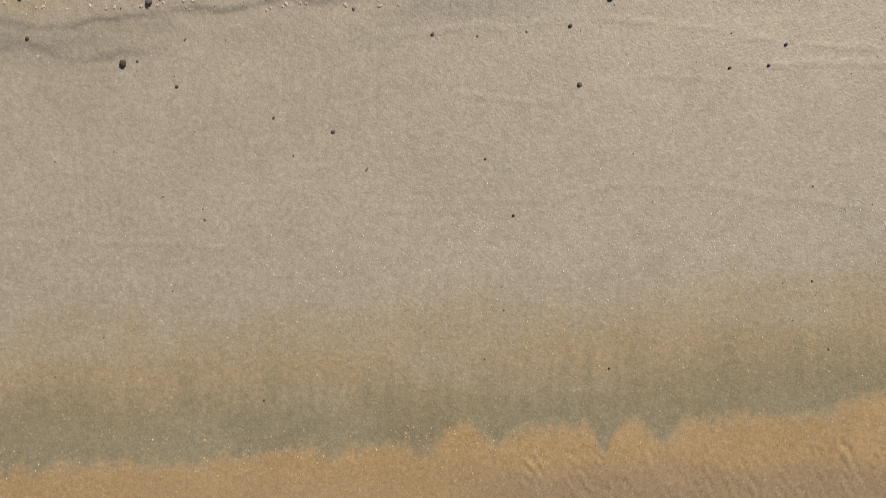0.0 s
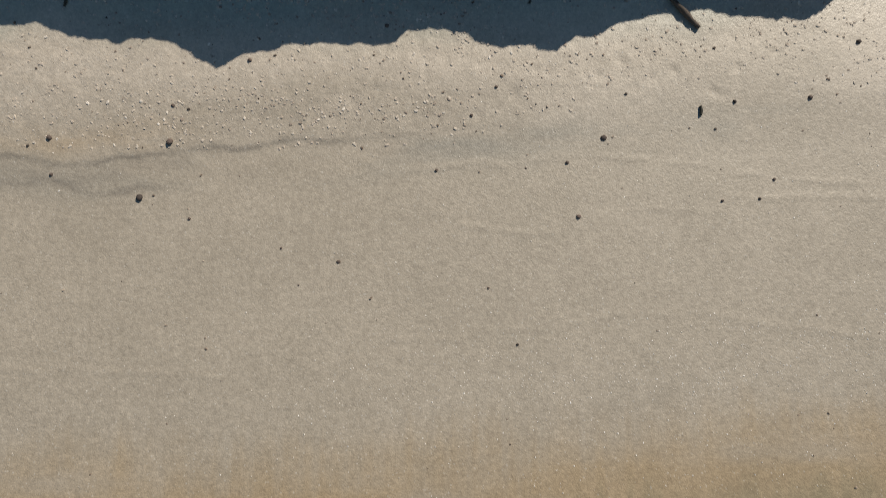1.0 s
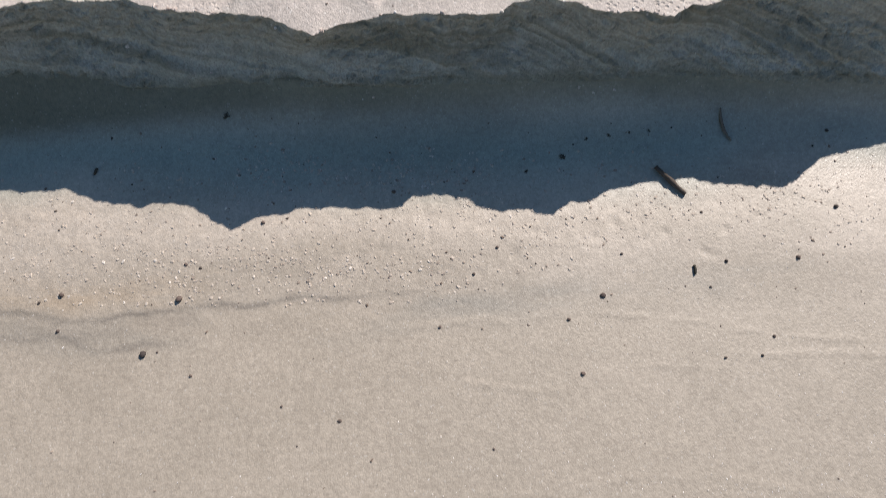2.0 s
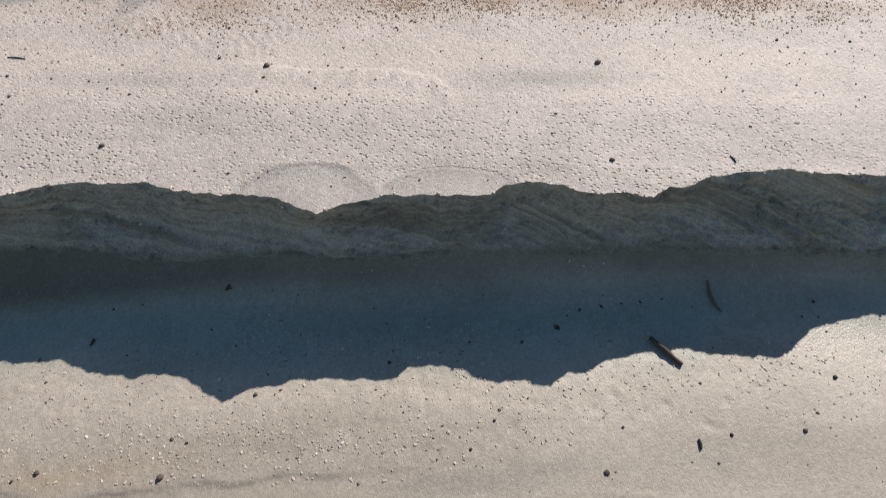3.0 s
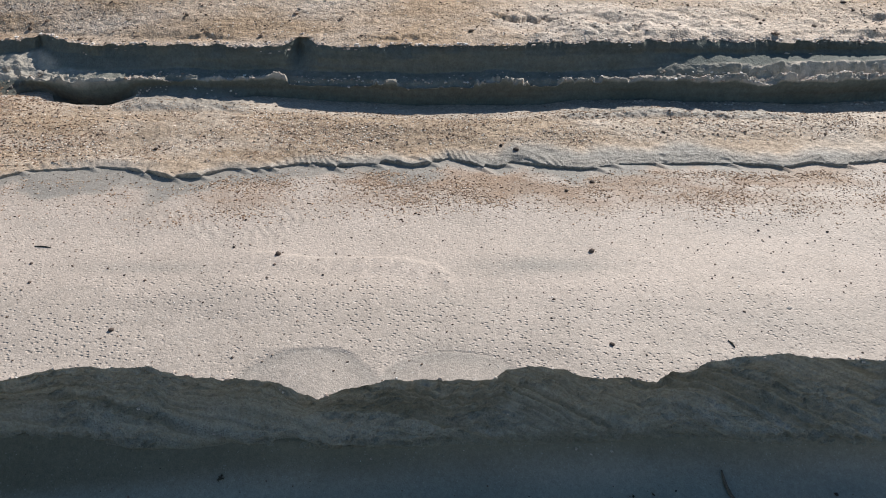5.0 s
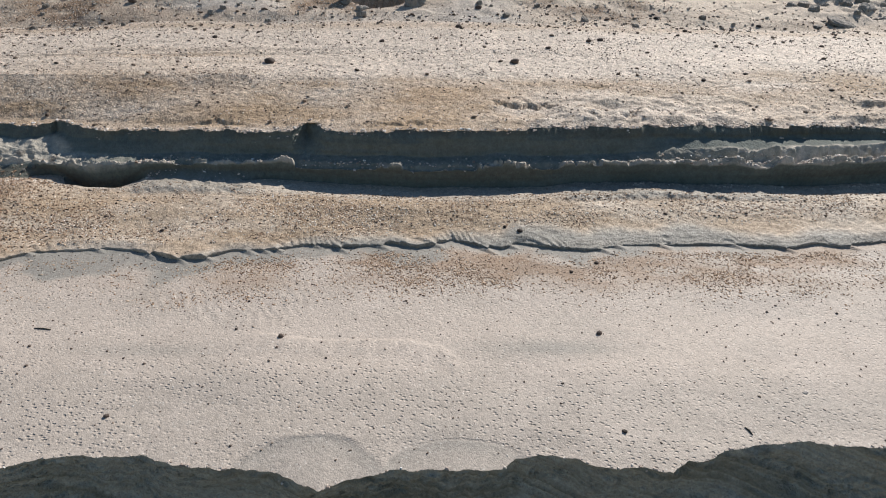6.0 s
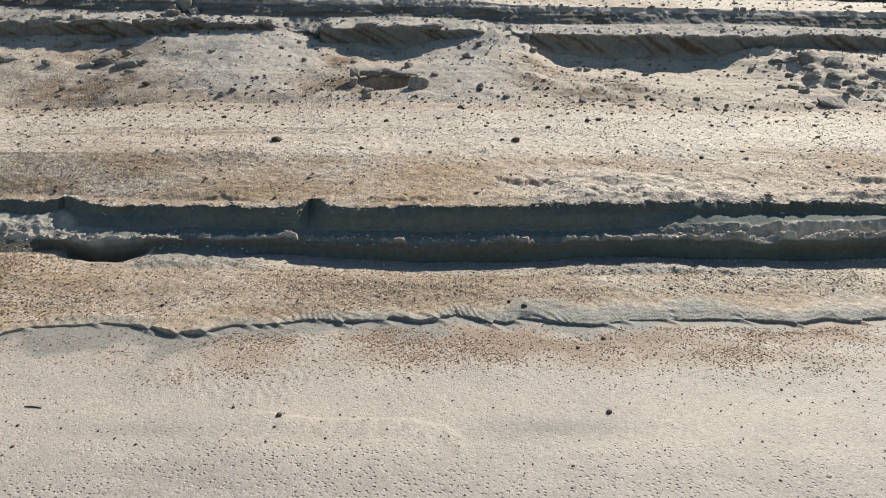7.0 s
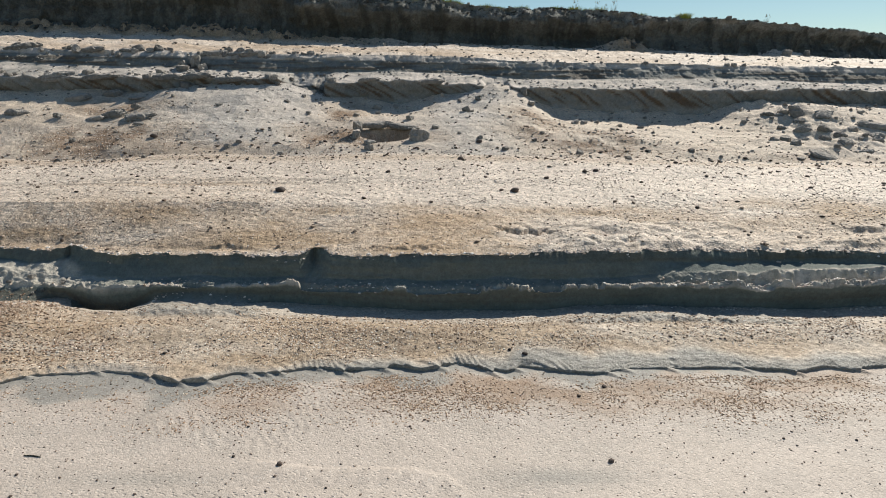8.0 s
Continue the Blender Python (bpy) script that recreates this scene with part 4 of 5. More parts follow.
M_STONE = plain("dark_stone", [(0.0, (0.055, 0.045, 0.04)), (1.0, (0.16, 0.12, 0.10))], 0.75, 160, 0.4, scale=0.004)
M_SHELL = plain("pale_shell", [(0.0, (0.55, 0.48, 0.42)), (1.0, (0.7, 0.64, 0.58))], 0.6, 120, 0.3, scale=0.004)
M_CLOD = plain("grey_sand_crust", [(0.0, (0.22, 0.21, 0.19)), (1.0, (0.37, 0.35, 0.32))], 0.95, 18, 1.0, scale=0.05)
M_EDGE = plain("orange_grains", [(0.0, (0.30, 0.17, 0.10)), (0.6, (0.52, 0.36, 0.20)), (1.0, (0.75, 0.66, 0.52))], 0.6, 120, 0.2, "island", 0.002)
# near-white grains used as painted sun glints
M_GLINTS = plain("pale_glint_grains", [(0.0, (0.60, 0.54, 0.46)), (1.0, (0.85, 0.82, 0.78))], 0.4, 120, 0.2, "island", 0.002)
# dry sand on the tops of the clods, also painting their sunlit look
t = M_CLOD.node_tree
facing, bsdf = t.nodes.new("ShaderNodeSeparateXYZ"), t.nodes["Principled BSDF"]
t.links.new(t.nodes.new("ShaderNodeNewGeometry").outputs["Normal"], facing.inputs[0])
cover, lit_dust, patchy = t.nodes.new("ShaderNodeMapRange"), t.nodes.new("ShaderNodeMix"), t.nodes.new("ShaderNodeTexNoise")
patchy.inputs["Scale"].default_value = 9.0
lift = t.nodes.new("ShaderNodeMath")
lift.operation = "MULTIPLY"
t.links.new(facing.outputs["Z"], lift.inputs[0])
t.links.new(patchy.outputs["Fac"], lift.inputs[1])
t.links.new(lift.outputs[0], cover.inputs[0])
cover.inputs[1].default_value, cover.inputs[2].default_value, cover.inputs[4].default_value = 0.34, 0.52, 0.85
lit_dust.data_type = "RGBA"
lit_dust.inputs[7].default_value = (0.56, 0.495, 0.435, 1)
t.links.new(cover.outputs[0], lit_dust.inputs[0])
t.links.new(bsdf.inputs["Base Color"].links[0].from_socket, lit_dust.inputs[6])
t.links.new(lit_dust.outputs[2], bsdf.inputs["Base Color"])
M_WOOD = plain("weathered_wood", [(0.0, (0.095, 0.075, 0.06)), (1.0, (0.18, 0.135, 0.105))], 0.8, 90, 0.5, scale=0.004)
M_TWIG = plain("damp_twig", [(0.0, (0.16, 0.13, 0.10)), (1.0, (0.24, 0.20, 0.16))], 0.8, 90, 0.5, scale=0.004)
M_WEED = plain("dark_seaweed", [(0.0, (0.04, 0.038, 0.03)), (1.0, (0.10, 0.085, 0.06))], 0.7, 90, 0.3, scale=0.004)
M_GRAVEL = plain("mixed_gravel", [(0.0, (0.17, 0.11, 0.08)), (0.12, (0.42, 0.28, 0.18)), (0.45, (0.66, 0.50, 0.37)), (0.75, (0.79, 0.69, 0.58)), (1.0, (0.87, 0.84, 0.79))], 0.85, 120, 0.3, "island", 0.004)
M_BROWN = plain("brown_gravel", [(0.0, (0.13, 0.085, 0.06)), (0.5, (0.43, 0.295, 0.19)), (0.85, (0.66, 0.51, 0.38)), (1.0, (0.74, 0.66, 0.57))], 0.85, 120, 0.3, "island", 0.004)
M_CHIPS = plain("dark_chips", [(0.0, (0.08, 0.062, 0.05)), (0.6, (0.20, 0.15, 0.115)), (1.0, (0.38, 0.31, 0.25))], 0.85, 120, 0.3, "island", 0.004)
M_GRIT = plain("pale_grit", [(0.0, (0.25, 0.19, 0.15)), (0.2, (0.60, 0.50, 0.43)), (0.85, (0.76, 0.68, 0.60)), (1.0, (0.88, 0.85, 0.81))], 0.85, 120, 0.3, "island", 0.004)
M_BITS = plain("damp_sand_bits", [(0.0, (0.26, 0.21, 0.17)), (0.2, (0.48, 0.41, 0.34)), (0.85, (0.53, 0.465, 0.39)), (1.0, (0.66, 0.60, 0.53))], 0.85, 120, 0.3, "island", 0.004)
M_CRUMB = plain("sand_crumbs", [(0.0, (0.14, 0.13, 0.12)), (0.5, (0.34, 0.315, 0.29)), (1.0, (0.60, 0.56, 0.50))], 0.95, 60, 0.5, "island", 0.01)
M_SOIL = plain("dark_soil_clods", [(0.0, (0.07, 0.068, 0.06)), (0.6, (0.17, 0.165, 0.15)), (1.0, (0.34, 0.33, 0.30))], 0.95, 60, 0.6, "island", 0.02)
M_SOIL_LUMP = plain("dark_soil_lump", [(0.0, (0.10, 0.096, 0.086)), (1.0, (0.25, 0.24, 0.215))], 0.95, 12, 0.8, scale=0.06)
M_GRASS = plain("weed_leaves", [(0.0, (0.20, 0.26, 0.05)), (0.6, (0.36, 0.40, 0.10)), (1.0, (0.50, 0.44, 0.20))], 0.7, 40, 0.1, "island", 0.004)
M_STRAW = plain("dry_straw", [(0.0, (0.14, 0.12, 0.07)), (0.6, (0.30, 0.26, 0.16)), (1.0, (0.42, 0.38, 0.28))], 0.8, 40, 0.1, "island", 0.004)


def finish(name, bm, material, smooth=True):
    me = bpy.data.meshes.new(name)
    bm.normal_update()
    bm.to_mesh(me)
    bm.free()
    if smooth:
        me.polygons.foreach_set("use_smooth", np.ones(len(me.polygons), bool))
    me.materials.append(material)
    return me


def stone_mesh(seed, material, flat=0.6, rough=0.35, cuts=2):
    bm = bmesh.new()
    bmesh.ops.create_icosphere(bm, subdivisions=cuts, radius=0.5)
    off = Vector((seed * 3.1, seed * 7.7, seed * 1.3))
    for v in bm.verts:
        n = noise.noise(v.co * 2.2 + off) + 0.5 * noise.noise(v.co * 5.5 + off)
        v.co *= 1 + rough * n
        v.co.z *= flat
    return finish("stone", bm, material)


STONES = [stone_mesh(k, M_STONE, 0.5 + 0.08 * k) for k in range(6)]
SHELLS = [stone_mesh(20 + k, M_SHELL, 0.3) for k in range(2)]


def put_stone(x, y, size, meshes, label, group, name="stone", category="stone", long=1.35):
    z, n = drop(x, y)
    ob = new(name, random.choice(meshes))
    ob.location = (x, y, z + 0.10 * size)
    ob.rotation_euler = (random.uniform(-0.25, 0.25), random.uniform(-0.25, 0.25), random.uniform(0, 6.28))
    size *= 0.85
    ob.scale = (size * long, size, size)
    return tagged(ob, label, category, group)


def clod_mesh(seed, w, d, h, material=M_CLOD, cuts=3):
    """A broken lump of crusted sand: faces split off at odd angles, layered sides, crumbly skin."""
    rnd = random.Random(seed)
    bm = bmesh.new()
    bmesh.ops.create_icosphere(bm, subdivisions=cuts, radius=1.0)
    off = Vector((seed * 2.3, seed * 1.7, seed * 4.1))
    planes = [(Vector((rnd.uniform(-0.25, 0.25), rnd.uniform(-0.25, 0.25), 1)).normalized(), rnd.uniform(0.45, 0.6)), (Vector((0, 0, -1)), 0.6)]
    for k in range(8):
        a = 6.28 * (k + rnd.uniform(-0.4, 0.4)) / 8
        planes.append((Vector((math.cos(a), math.sin(a), rnd.uniform(-0.5, 0.6))).normalized(), rnd.uniform(0.55, 0.9)))
    for v in bm.verts:
        p = v.co.copy()
        for n, r in planes:
            over = p.dot(n) - r
            if over > 0:
                p -= n * over
        side = 1 + 0.10 * noise.noise(Vector((p.x * 0.8, p.y * 0.8, p.z * 7)) + off)
        p.x, p.y = p.x * side, p.y * side
        q = p * 2.6 + off
        p += v.co * (0.16 * noise.noise(q) + 0.09 * noise.noise(q * 2.3) + 0.05 * noise.noise(q * 5.5))
        v.co = Vector((p.x * w * 0.62, p.y * d * 0.62, p.z * h * 0.85))
    return finish("sand_clod", bm, material, False)


def slab_mesh(seed, w, d, h, material=M_CLOD):
    """A flat slab of crust: a broken many-cornered outline, layers standing out and in, a crumbly top."""
    rnd = random.Random(seed)
    off = Vector((seed * 2.3, seed * 1.7, seed * 4.1))
    n = rnd.choice((5, 6, 7))
    corner = []
    for k in range(n):
        a = 6.2832 * (k + rnd.uniform(-0.3, 0.3)) / n
        r = rnd.uniform(0.75, 1.1)
        corner.append((r * math.cos(a), r * math.sin(a)))
    outline = []
    for k in range(n):
        (ax, ay), (bx, by) = corner[k], corner[(k + 1) % n]
        for q in range(5):
            outline.append((ax + (bx - ax) * q / 5 + rnd.uniform(-0.035, 0.035), ay + (by - ay) * q / 5 + rnd.uniform(-0.035, 0.035)))
    bm = bmesh.new()
    rings = []
    wedge = rnd.uniform(-0.25, 0.25)
    for z, f in ((-0.5, 0.86), (-0.3, 0.98), (-0.12, 0.94), (0.0, 1.0), (0.14, 0.90), (0.26, 0.87), (0.38, 0.72), (0.47, 0.50), (0.52, 0.25)):
        f += rnd.uniform(-0.03, 0.03)
        ring = []
        for x, y in outline:
            lump = noise.noise(Vector((x * 2.5, y * 2.5, z * 3)) + off) + 0.5 * noise.noise(Vector((x * 7, y * 7, z * 7)) + off)
            g = f * (1 + 0.06 * lump)
            ring.append(bm.verts.new((x * g * w * 0.55, y * g * d * 0.55, (z * (1 + wedge * x) + 0.09 * lump) * h)))
        rings.append(ring)
    m = len(outline)
    for low, high in zip(rings, rings[1:]):
        for k in range(m):
            bm.faces.new((low[k], low[(k + 1) % m], high[(k + 1) % m], high[k]))
    bm.faces.new(rings[-1])
    bm.faces.new(rings[0][::-1])
    return finish("sand_clod", bm, material, False)


clod_count = 0


def put_clod(x, y, w, h=0.4, tilt=(0, 0), turn=None, deep=0.75, sink=0.25, label="grey broken slab of crusted sand lying on the talus", group="fallen sand clods", lift=0.0):
    global clod_count
    clod_count += 1
    z, n = drop(x, y)
    ob = new("sand_clod", slab_mesh(clod_count, w, w * deep, w * h) if h < 0.5 else clod_mesh(clod_count, w, w * deep, w * h, cuts=2 if w < 0.25 else 3))
    ob.location = (x, y, z + w * h * (0.5 - sink) + lift)
    ob.rotation_euler = (radians(tilt[0]), radians(tilt[1]), random.uniform(0, 6.28) if turn is None else radians(turn))
    return tagged(ob, label, "sand clod", group)


def tube(name, pts, radii, material, sides=8, seed=0):
    """A bent, knobbly stick through the points."""
    bm = bmesh.new()
    rings = []
    n = 4 * (len(pts) - 1)
    for i in range(n + 1):
        u = i / 4
        k = min(int(u), len(pts) - 2)
        f = u - k
        c = Vector(pts[k]).lerp(Vector(pts[k + 1]), f)
        r = radii[k] + (radii[k + 1] - radii[k]) * f
        d = (Vector(pts[k + 1]) - Vector(pts[k])).normalized()
        side = d.cross(Vector((0, 0, 1))).normalized()
        up = side.cross(d)
        ring = []
        for j in range(sides):
            a = 2 * math.pi * j / sides
            q = c + (side * math.cos(a) + up * math.sin(a)) * r * (1 + 0.35 * noise.noise(c * 60 + Vector((j, seed, 0))))
            ring.append(bm.verts.new(q))
        rings.append(ring)
    for a, b in zip(rings, rings[1:]):
        for j in range(sides):
            bm.faces.new((a[j], a[(j + 1) % sides], b[(j + 1) % sides], b[j]))
    bm.faces.new(rings[0][::-1])
    bm.faces.new(rings[-1])
    return new(name, finish(name, bm, material))


def on(x, y, up=0.0):
    return (x, y, drop(x, y)[0] + up)


def scrap(x, y, size, seed):
    """A little heap of torn seaweed strands."""
    rnd = random.Random(seed)
    bm = bmesh.new()
    for k in range(9):
        a, r = rnd.uniform(0, 6.28), size * rnd.uniform(0.0, 0.25)
        px, py = x + r * math.cos(a), y + r * math.sin(a)
        h, w, l = rnd.uniform(0, 6.28), size * rnd.uniform(0.05, 0.09), size * rnd.uniform(0.3, 0.6)
        last = None
        for s in range(5):
            u = s / 4
            bend = h + 1.6 * (u - 0.5) * rnd.uniform(0.4, 1.0)
            cx, cy = px + (u - 0.5) * l * math.cos(bend), py + (u - 0.5) * l * math.sin(bend)
            z = on(cx, cy)[2] + 0.004 + size * 0.12 * math.sin(math.pi * u) * rnd.uniform(0.5, 1)
            ww = w * math.sin(math.pi * (0.12 + 0.76 * u))
            pair = [bm.verts.new((cx - math.sin(bend) * ww * q, cy + math.cos(bend) * ww * q, z + e)) for q, e in ((-1, 0), (0, ww * 0.8), (1, 0))]
            if last:
                bm.faces.new((last[0], last[1], pair[1], pair[0]))
                bm.faces.new((last[1], last[2], pair[2], pair[1]))
            last = pair
    return tagged(new("seaweed_scrap", finish("seaweed_scrap", bm, M_WEED)), "dark torn seaweed scrap on shaded wet sand", "seaweed", "seaweed scraps on the beach")


# ---- the beach ----
BEACH_STONES = [(-1.56, 0.80, 0.038), (-2.04, 1.11, 0.030), (-1.42, 1.09, 0.038), (0.81, 1.11, 0.033), (0.13, 1.23, 0.021), (1.88, 1.32, 0.027), (1.49, 1.30, 0.021), (0.93, 1.34, 0.018), (0.26, 1.38, 0.018), (-1.02, 1.52, 0.024), (0.62, 0.98, 0.021), (1.67, 0.89, 0.018), (1.40, 0.78, 0.017), (0.67, 0.70, 0.026), (-0.54, 0.47, 0.022), (-0.05, 0.94, 0.018), (0.21, 0.34, 0.014), (0.35, 0.06, 0.016), (-0.83, 0.54, 0.014), (-2.15, 1.07, 0.018), (-1.41, 1.28, 0.021), (-1.33, 1.26, 0.018), (2.15, 1.62, 0.028), (1.59, 0.79, 0.017), (-2.02, 0.92, 0.021), (-1.30, 0.69, 0.017), (-1.49, 0.81, 0.014), (-0.31, 1.71, 0.025), (2.20, 2.10, 0.025), (0.84, -0.71, 0.014)]
for x, y, s in BEACH_STONES:
    put_stone(x, y, s, STONES, "small dark rounded stone on damp beach sand", "stones on the beach", long=1.15)
stick = tube("driftwood_stick", [on(1.172, 1.858, 0.018), on(1.24, 1.777, 0.020), on(1.32, 1.69, 0.011)], [0.012, 0.0155, 0.010], M_WOOD, seed=3)
tagged(stick, "short reddish-brown driftwood stick lying on sand", "stick")
root = tube("curved_twig", [on(1.59, 2.23, 0.008), on(1.59, 2.16, 0.009), on(1.60, 2.10, 0.009), on(1.635, 2.035, 0.005)], [0.004, 0.009, 0.010, 0.004], M_TWIG, seed=5)
tagged(root, "curved brown twig lying on shaded wet sand", "twig")
for (x0, y0), (x1, y1) in (((1.31, 1.225), (1.312, 1.275)), ((-1.99, 1.80), (-1.98, 1.84))):
    ob = tube("short_twig", [on(x0, y0, 0.006), on((x0 + x1) / 2 + 0.003, (y0 + y1) / 2, 0.008), on(x1, y1, 0.006)], [0.006, 0.008, 0.006], M_WEED, 7, 9)
    tagged(ob, "stubby dark twig lying on beach sand", "twig", "short twigs")
for k, (x, y, s) in enumerate([(0.65, 1.93, 0.05), (0.44, 1.84, 0.035), (-1.28, 2.15, 0.055), (0.80, 2.05, 0.03), (0.93, 2.07, 0.035), (1.05, 2.09, 0.025), (1.17, 2.10, 0.03), (1.30, 2.12, 0.025), (0.72, 2.01, 0.02), (2.10, 2.00, 0.03)]):
    scrap(x, y, s, k)

# ---- the middle terrace and the ridge ----
TERRACE_STONES = [(0.98, 3.42, 0.042), (-1.12, 3.37, 0.041), (0.93, 2.56, 0.032), (-1.94, 2.68, 0.036), (1.15, 4.29, 0.040), (0.93, 4.16, 0.035), (-1.44, 3.46, 0.023), (-1.91, 3.11, 0.021), (-2.06, 3.16, 0.018), (-2.62, 3.08, 0.021), (-2.71, 3.27, 0.022), (-1.12, 3.26, 0.022), (-0.79, 3.16, 0.018), (-1.18, 2.46, 0.018), (2.21, 3.67, 0.020), (2.69, 3.65, 0.020), (-1.44, 3.78, 0.020)]
for x, y, s in TERRACE_STONES:
    put_stone(x, y, s, STONES, "small dark stone on pale dry crusted sand", "stones on the terrace", long=1.2)
for x, y, s in ((-2.43, 4.74, 0.045), (0.59, 4.72, 0.048), (0.47, 4.78, 0.034), (-3.0, 4.95, 0.03), (1.9, 5.0, 0.03)):
    put_stone(x, y, s, STONES, "reddish-brown stone in coarse gravelly sand", "stones on the ridge")
put_stone(2.07, 2.87, 0.030, SHELLS, "pale flat shell chip on dry sand", "", "shell_chip", "shell")
for (x0, y0), (x1, y1) in (((1.60, 2.60), (1.622, 2.55)), ((-2.79, 3.46), (-2.67, 3.445))):
    ob = tube("thin_twig", [on(x0, y0, 0.003), on((x0 + x1) / 2 + 0.004, (y0 + y1) / 2 + 0.003, 0.004), on(x1, y1, 0.002)], [0.003, 0.005, 0.003], M_WEED, 6, 12)
    tagged(ob, "thin dark twig lying on dry pale sand", "twig", "thin twigs")

# ---- the stony slope and the talus ----
SLOPE_STONES = [(2.17, 9.10, 0.085), (1.99, 9.04, 0.07), (0.18, 9.82, 0.10), (3.60, 9.80, 0.08), (2.98, 7.30, 0.055), (3.56, 7.52, 0.056), (0.52, 10.65, 0.10), (2.56, 10.44, 0.10), (-2.16, 10.84, 0.085), (-5.18, 10.93, 0.14), (1.35, 8.55, 0.07), (4.35, 7.05, 0.06), (-3.3, 9.2, 0.07), (-4.4, 8.6, 0.06), (5.2, 8.9, 0.07), (6.4, 8.2, 0.06), (-0.9, 8.9, 0.07), (4.9, 10.2, 0.08), (3.4, 10.6, 0.09), (1.7, 10.9, 0.08), (-5.9, 9.4, 0.07)]
for x, y, s in SLOPE_STONES:
    put_stone(x, y, s, STONES, "dark angular stone on pale stony sand", "stones on the slope", long=1.3)
for x, y, s in ((-2.20, 7.87, 0.15), (0.84, 7.96, 0.12)):
    put_stone(x, y, s, STONES, "larger brown rock half sunk in stony sand", "rocks on the slope", "rock", "rock", 1.5)
# slabs fallen on one side
for x, y, w, h, tilt, turn in ((-8.30, 12.03, 0.46, 0.28, (8, 0), 10), (-6.50, 12.12, 0.62, 0.24, (12, -12), 14), (-5.86, 11.90, 0.74, 0.16, (14, -5), 8), (-6.16, 12.48, 0.24, 0.45, (10, 20), 30), (-6.75, 11.95, 0.40, 0.20, (10, -14), 5), (-7.61, 12.93, 0.56, 0.26, (12, -14), 15),
                               (-7.02, 13.20, 0.46, 0.30, (14, -8), 0), (-6.42, 13.05, 0.44, 0.12, (10, 0), 5), (-7.45, 11.98, 0.26, 0.35, (0, 10), 60), (-5.72, 11.52, 0.22, 0.3, (6, 4), 20)):
    put_clod(x, y, w, h, tilt, turn, 0.5)
# the crust over the hollow and its crumbs
for x, y, w, h, tilt, turn in ((-1.36, 11.44, 0.64, 0.16, (4, -3), 5), (-0.84, 11.43, 0.62, 0.15, (4, 5), -6), (-1.64, 11.28, 0.26, 0.6, (5, 12), 70)):
    put_clod(x, y, w, h, tilt, turn, 0.5, 0.25, "broken crust of grey sand over a hollow", lift=drop(x, 11.70)[0] - 0.03 - drop(x, y)[0])
for x, y, w, h in ((-1.65, 11.07, 0.20, 0.9), (-1.37, 10.70, 0.22, 0.35), (-0.80, 10.95, 0.20, 0.7), (-0.51, 10.87, 0.34, 0.6), (-1.34, 10.36, 0.17, 0.6), (-0.75, 12.02, 0.17, 0.6), (-0.24, 11.40, 0.22, 0.35), (0.35, 12.40, 0.19, 0.6), (0.63, 13.05, 0.17, 0.6), (0.54, 10.82, 0.12, 0.6), (1.49, 10.84, 0.11, 0.6), (2.52, 12.45, 0.20, 0.5), (2.69, 12.46, 0.14, 0.6)):
    put_clod(x, y, w, h, (random.uniform(-15, 15), random.uniform(-15, 15)), None, label="lump of grey crusted sand beside a hollow")
# the heap of broken slabs
put_clod(7.00, 12.57, 0.44, 0.24, (62, 14), 12, 0.8, 0.0, "grey sand slab standing on edge in a heap")
for x, y, w, h, tilt in ((6.46, 12.67, 0.34, 0.6, (5, 5)), (6.62, 12.65, 0.27, 0.6, (12, -8)), (6.41, 12.01, 0.37, 0.4, (10, 8)), (6.64, 11.67, 0.36, 0.6, (-8, 10)), (7.43, 12.41, 0.62, 0.30, (14, 6)), (6.84, 11.26, 0.25, 0.7, (10, 10)), (7.10, 11.05, 0.46, 0.35, (22, -16)), (6.37, 10.47, 0.66, 0.22, (12, 6)), (6.11, 10.94, 0.34, 0.5, (8, -10)), (5.86, 10.28, 0.25, 0.3, (5, 0)), (8.13, 11.99, 0.66, 0.34, (10, 8)), (7.86, 11.43, 0.42, 0.4, (10, -12)), (7.18, 10.65, 0.30, 0.4, (15, 5)), (7.02, 11.65, 0.40, 0.4, (20, 0)), (7.20, 11.45, 0.26, 0.6, (0, 12)), (7.62, 11.79, 0.34, 0.5, (10, 5)), (6.48, 11.36, 0.22, 0.6, (5, 5)), (5.88, 11.19, 0.20, 0.5, (5, 5))):
    put_clod(x, y, 0.90 * w, random.uniform(0.40, 0.75) * h, (tilt[0] + random.uniform(-8, 14), tilt[1] + random.uniform(-14, 14)), random.uniform(-50, 50), 0.62, 0.30, label="grey broken slab in a heap of fallen sand", group="heap of slabs")
for k in range(16):
    x, y = random.gauss(7.1, 0.65), random.uniform(10.5, 12.8)
    put_clod(x, y, random.uniform(0.08, 0.22), random.uniform(0.35, 0.7), (random.uniform(-20, 20), random.uniform(-20, 20)), None, 0.8, 0.3, "small lump of grey sand in a heap of slabs", "heap of slabs")
# broken slabs jutting out along the ledges, thickest on one side
for line, xs in ((ledge3, (-9.3, -8.3, -7.3, -6.1, -5.3, -4.4, -1.8, -0.4)), (edge3, (-9.8, -8.4, -7.2, -5.3, -4.6))):
    for x in xs:
        x += random.uniform(-0.15, 0.15)
        y, z = line(np.array([x]))
        w, h = random.uniform(0.5, 1.1) * (0.6 if x > -3.5 else 1.0), random.uniform(0.12, 0.2)
        ob = put_clod(x, float(y[0]) + 0.10 * w, w, h, (random.uniform(-4, 12), random.uniform(-8, 8)), random.uniform(-20, 20), 0.5, 0.3, "broken slab of crusted sand jutting from a ledge", "slabs on the ledges")
        ob.location.z = float(z[0]) + 0.02 * w
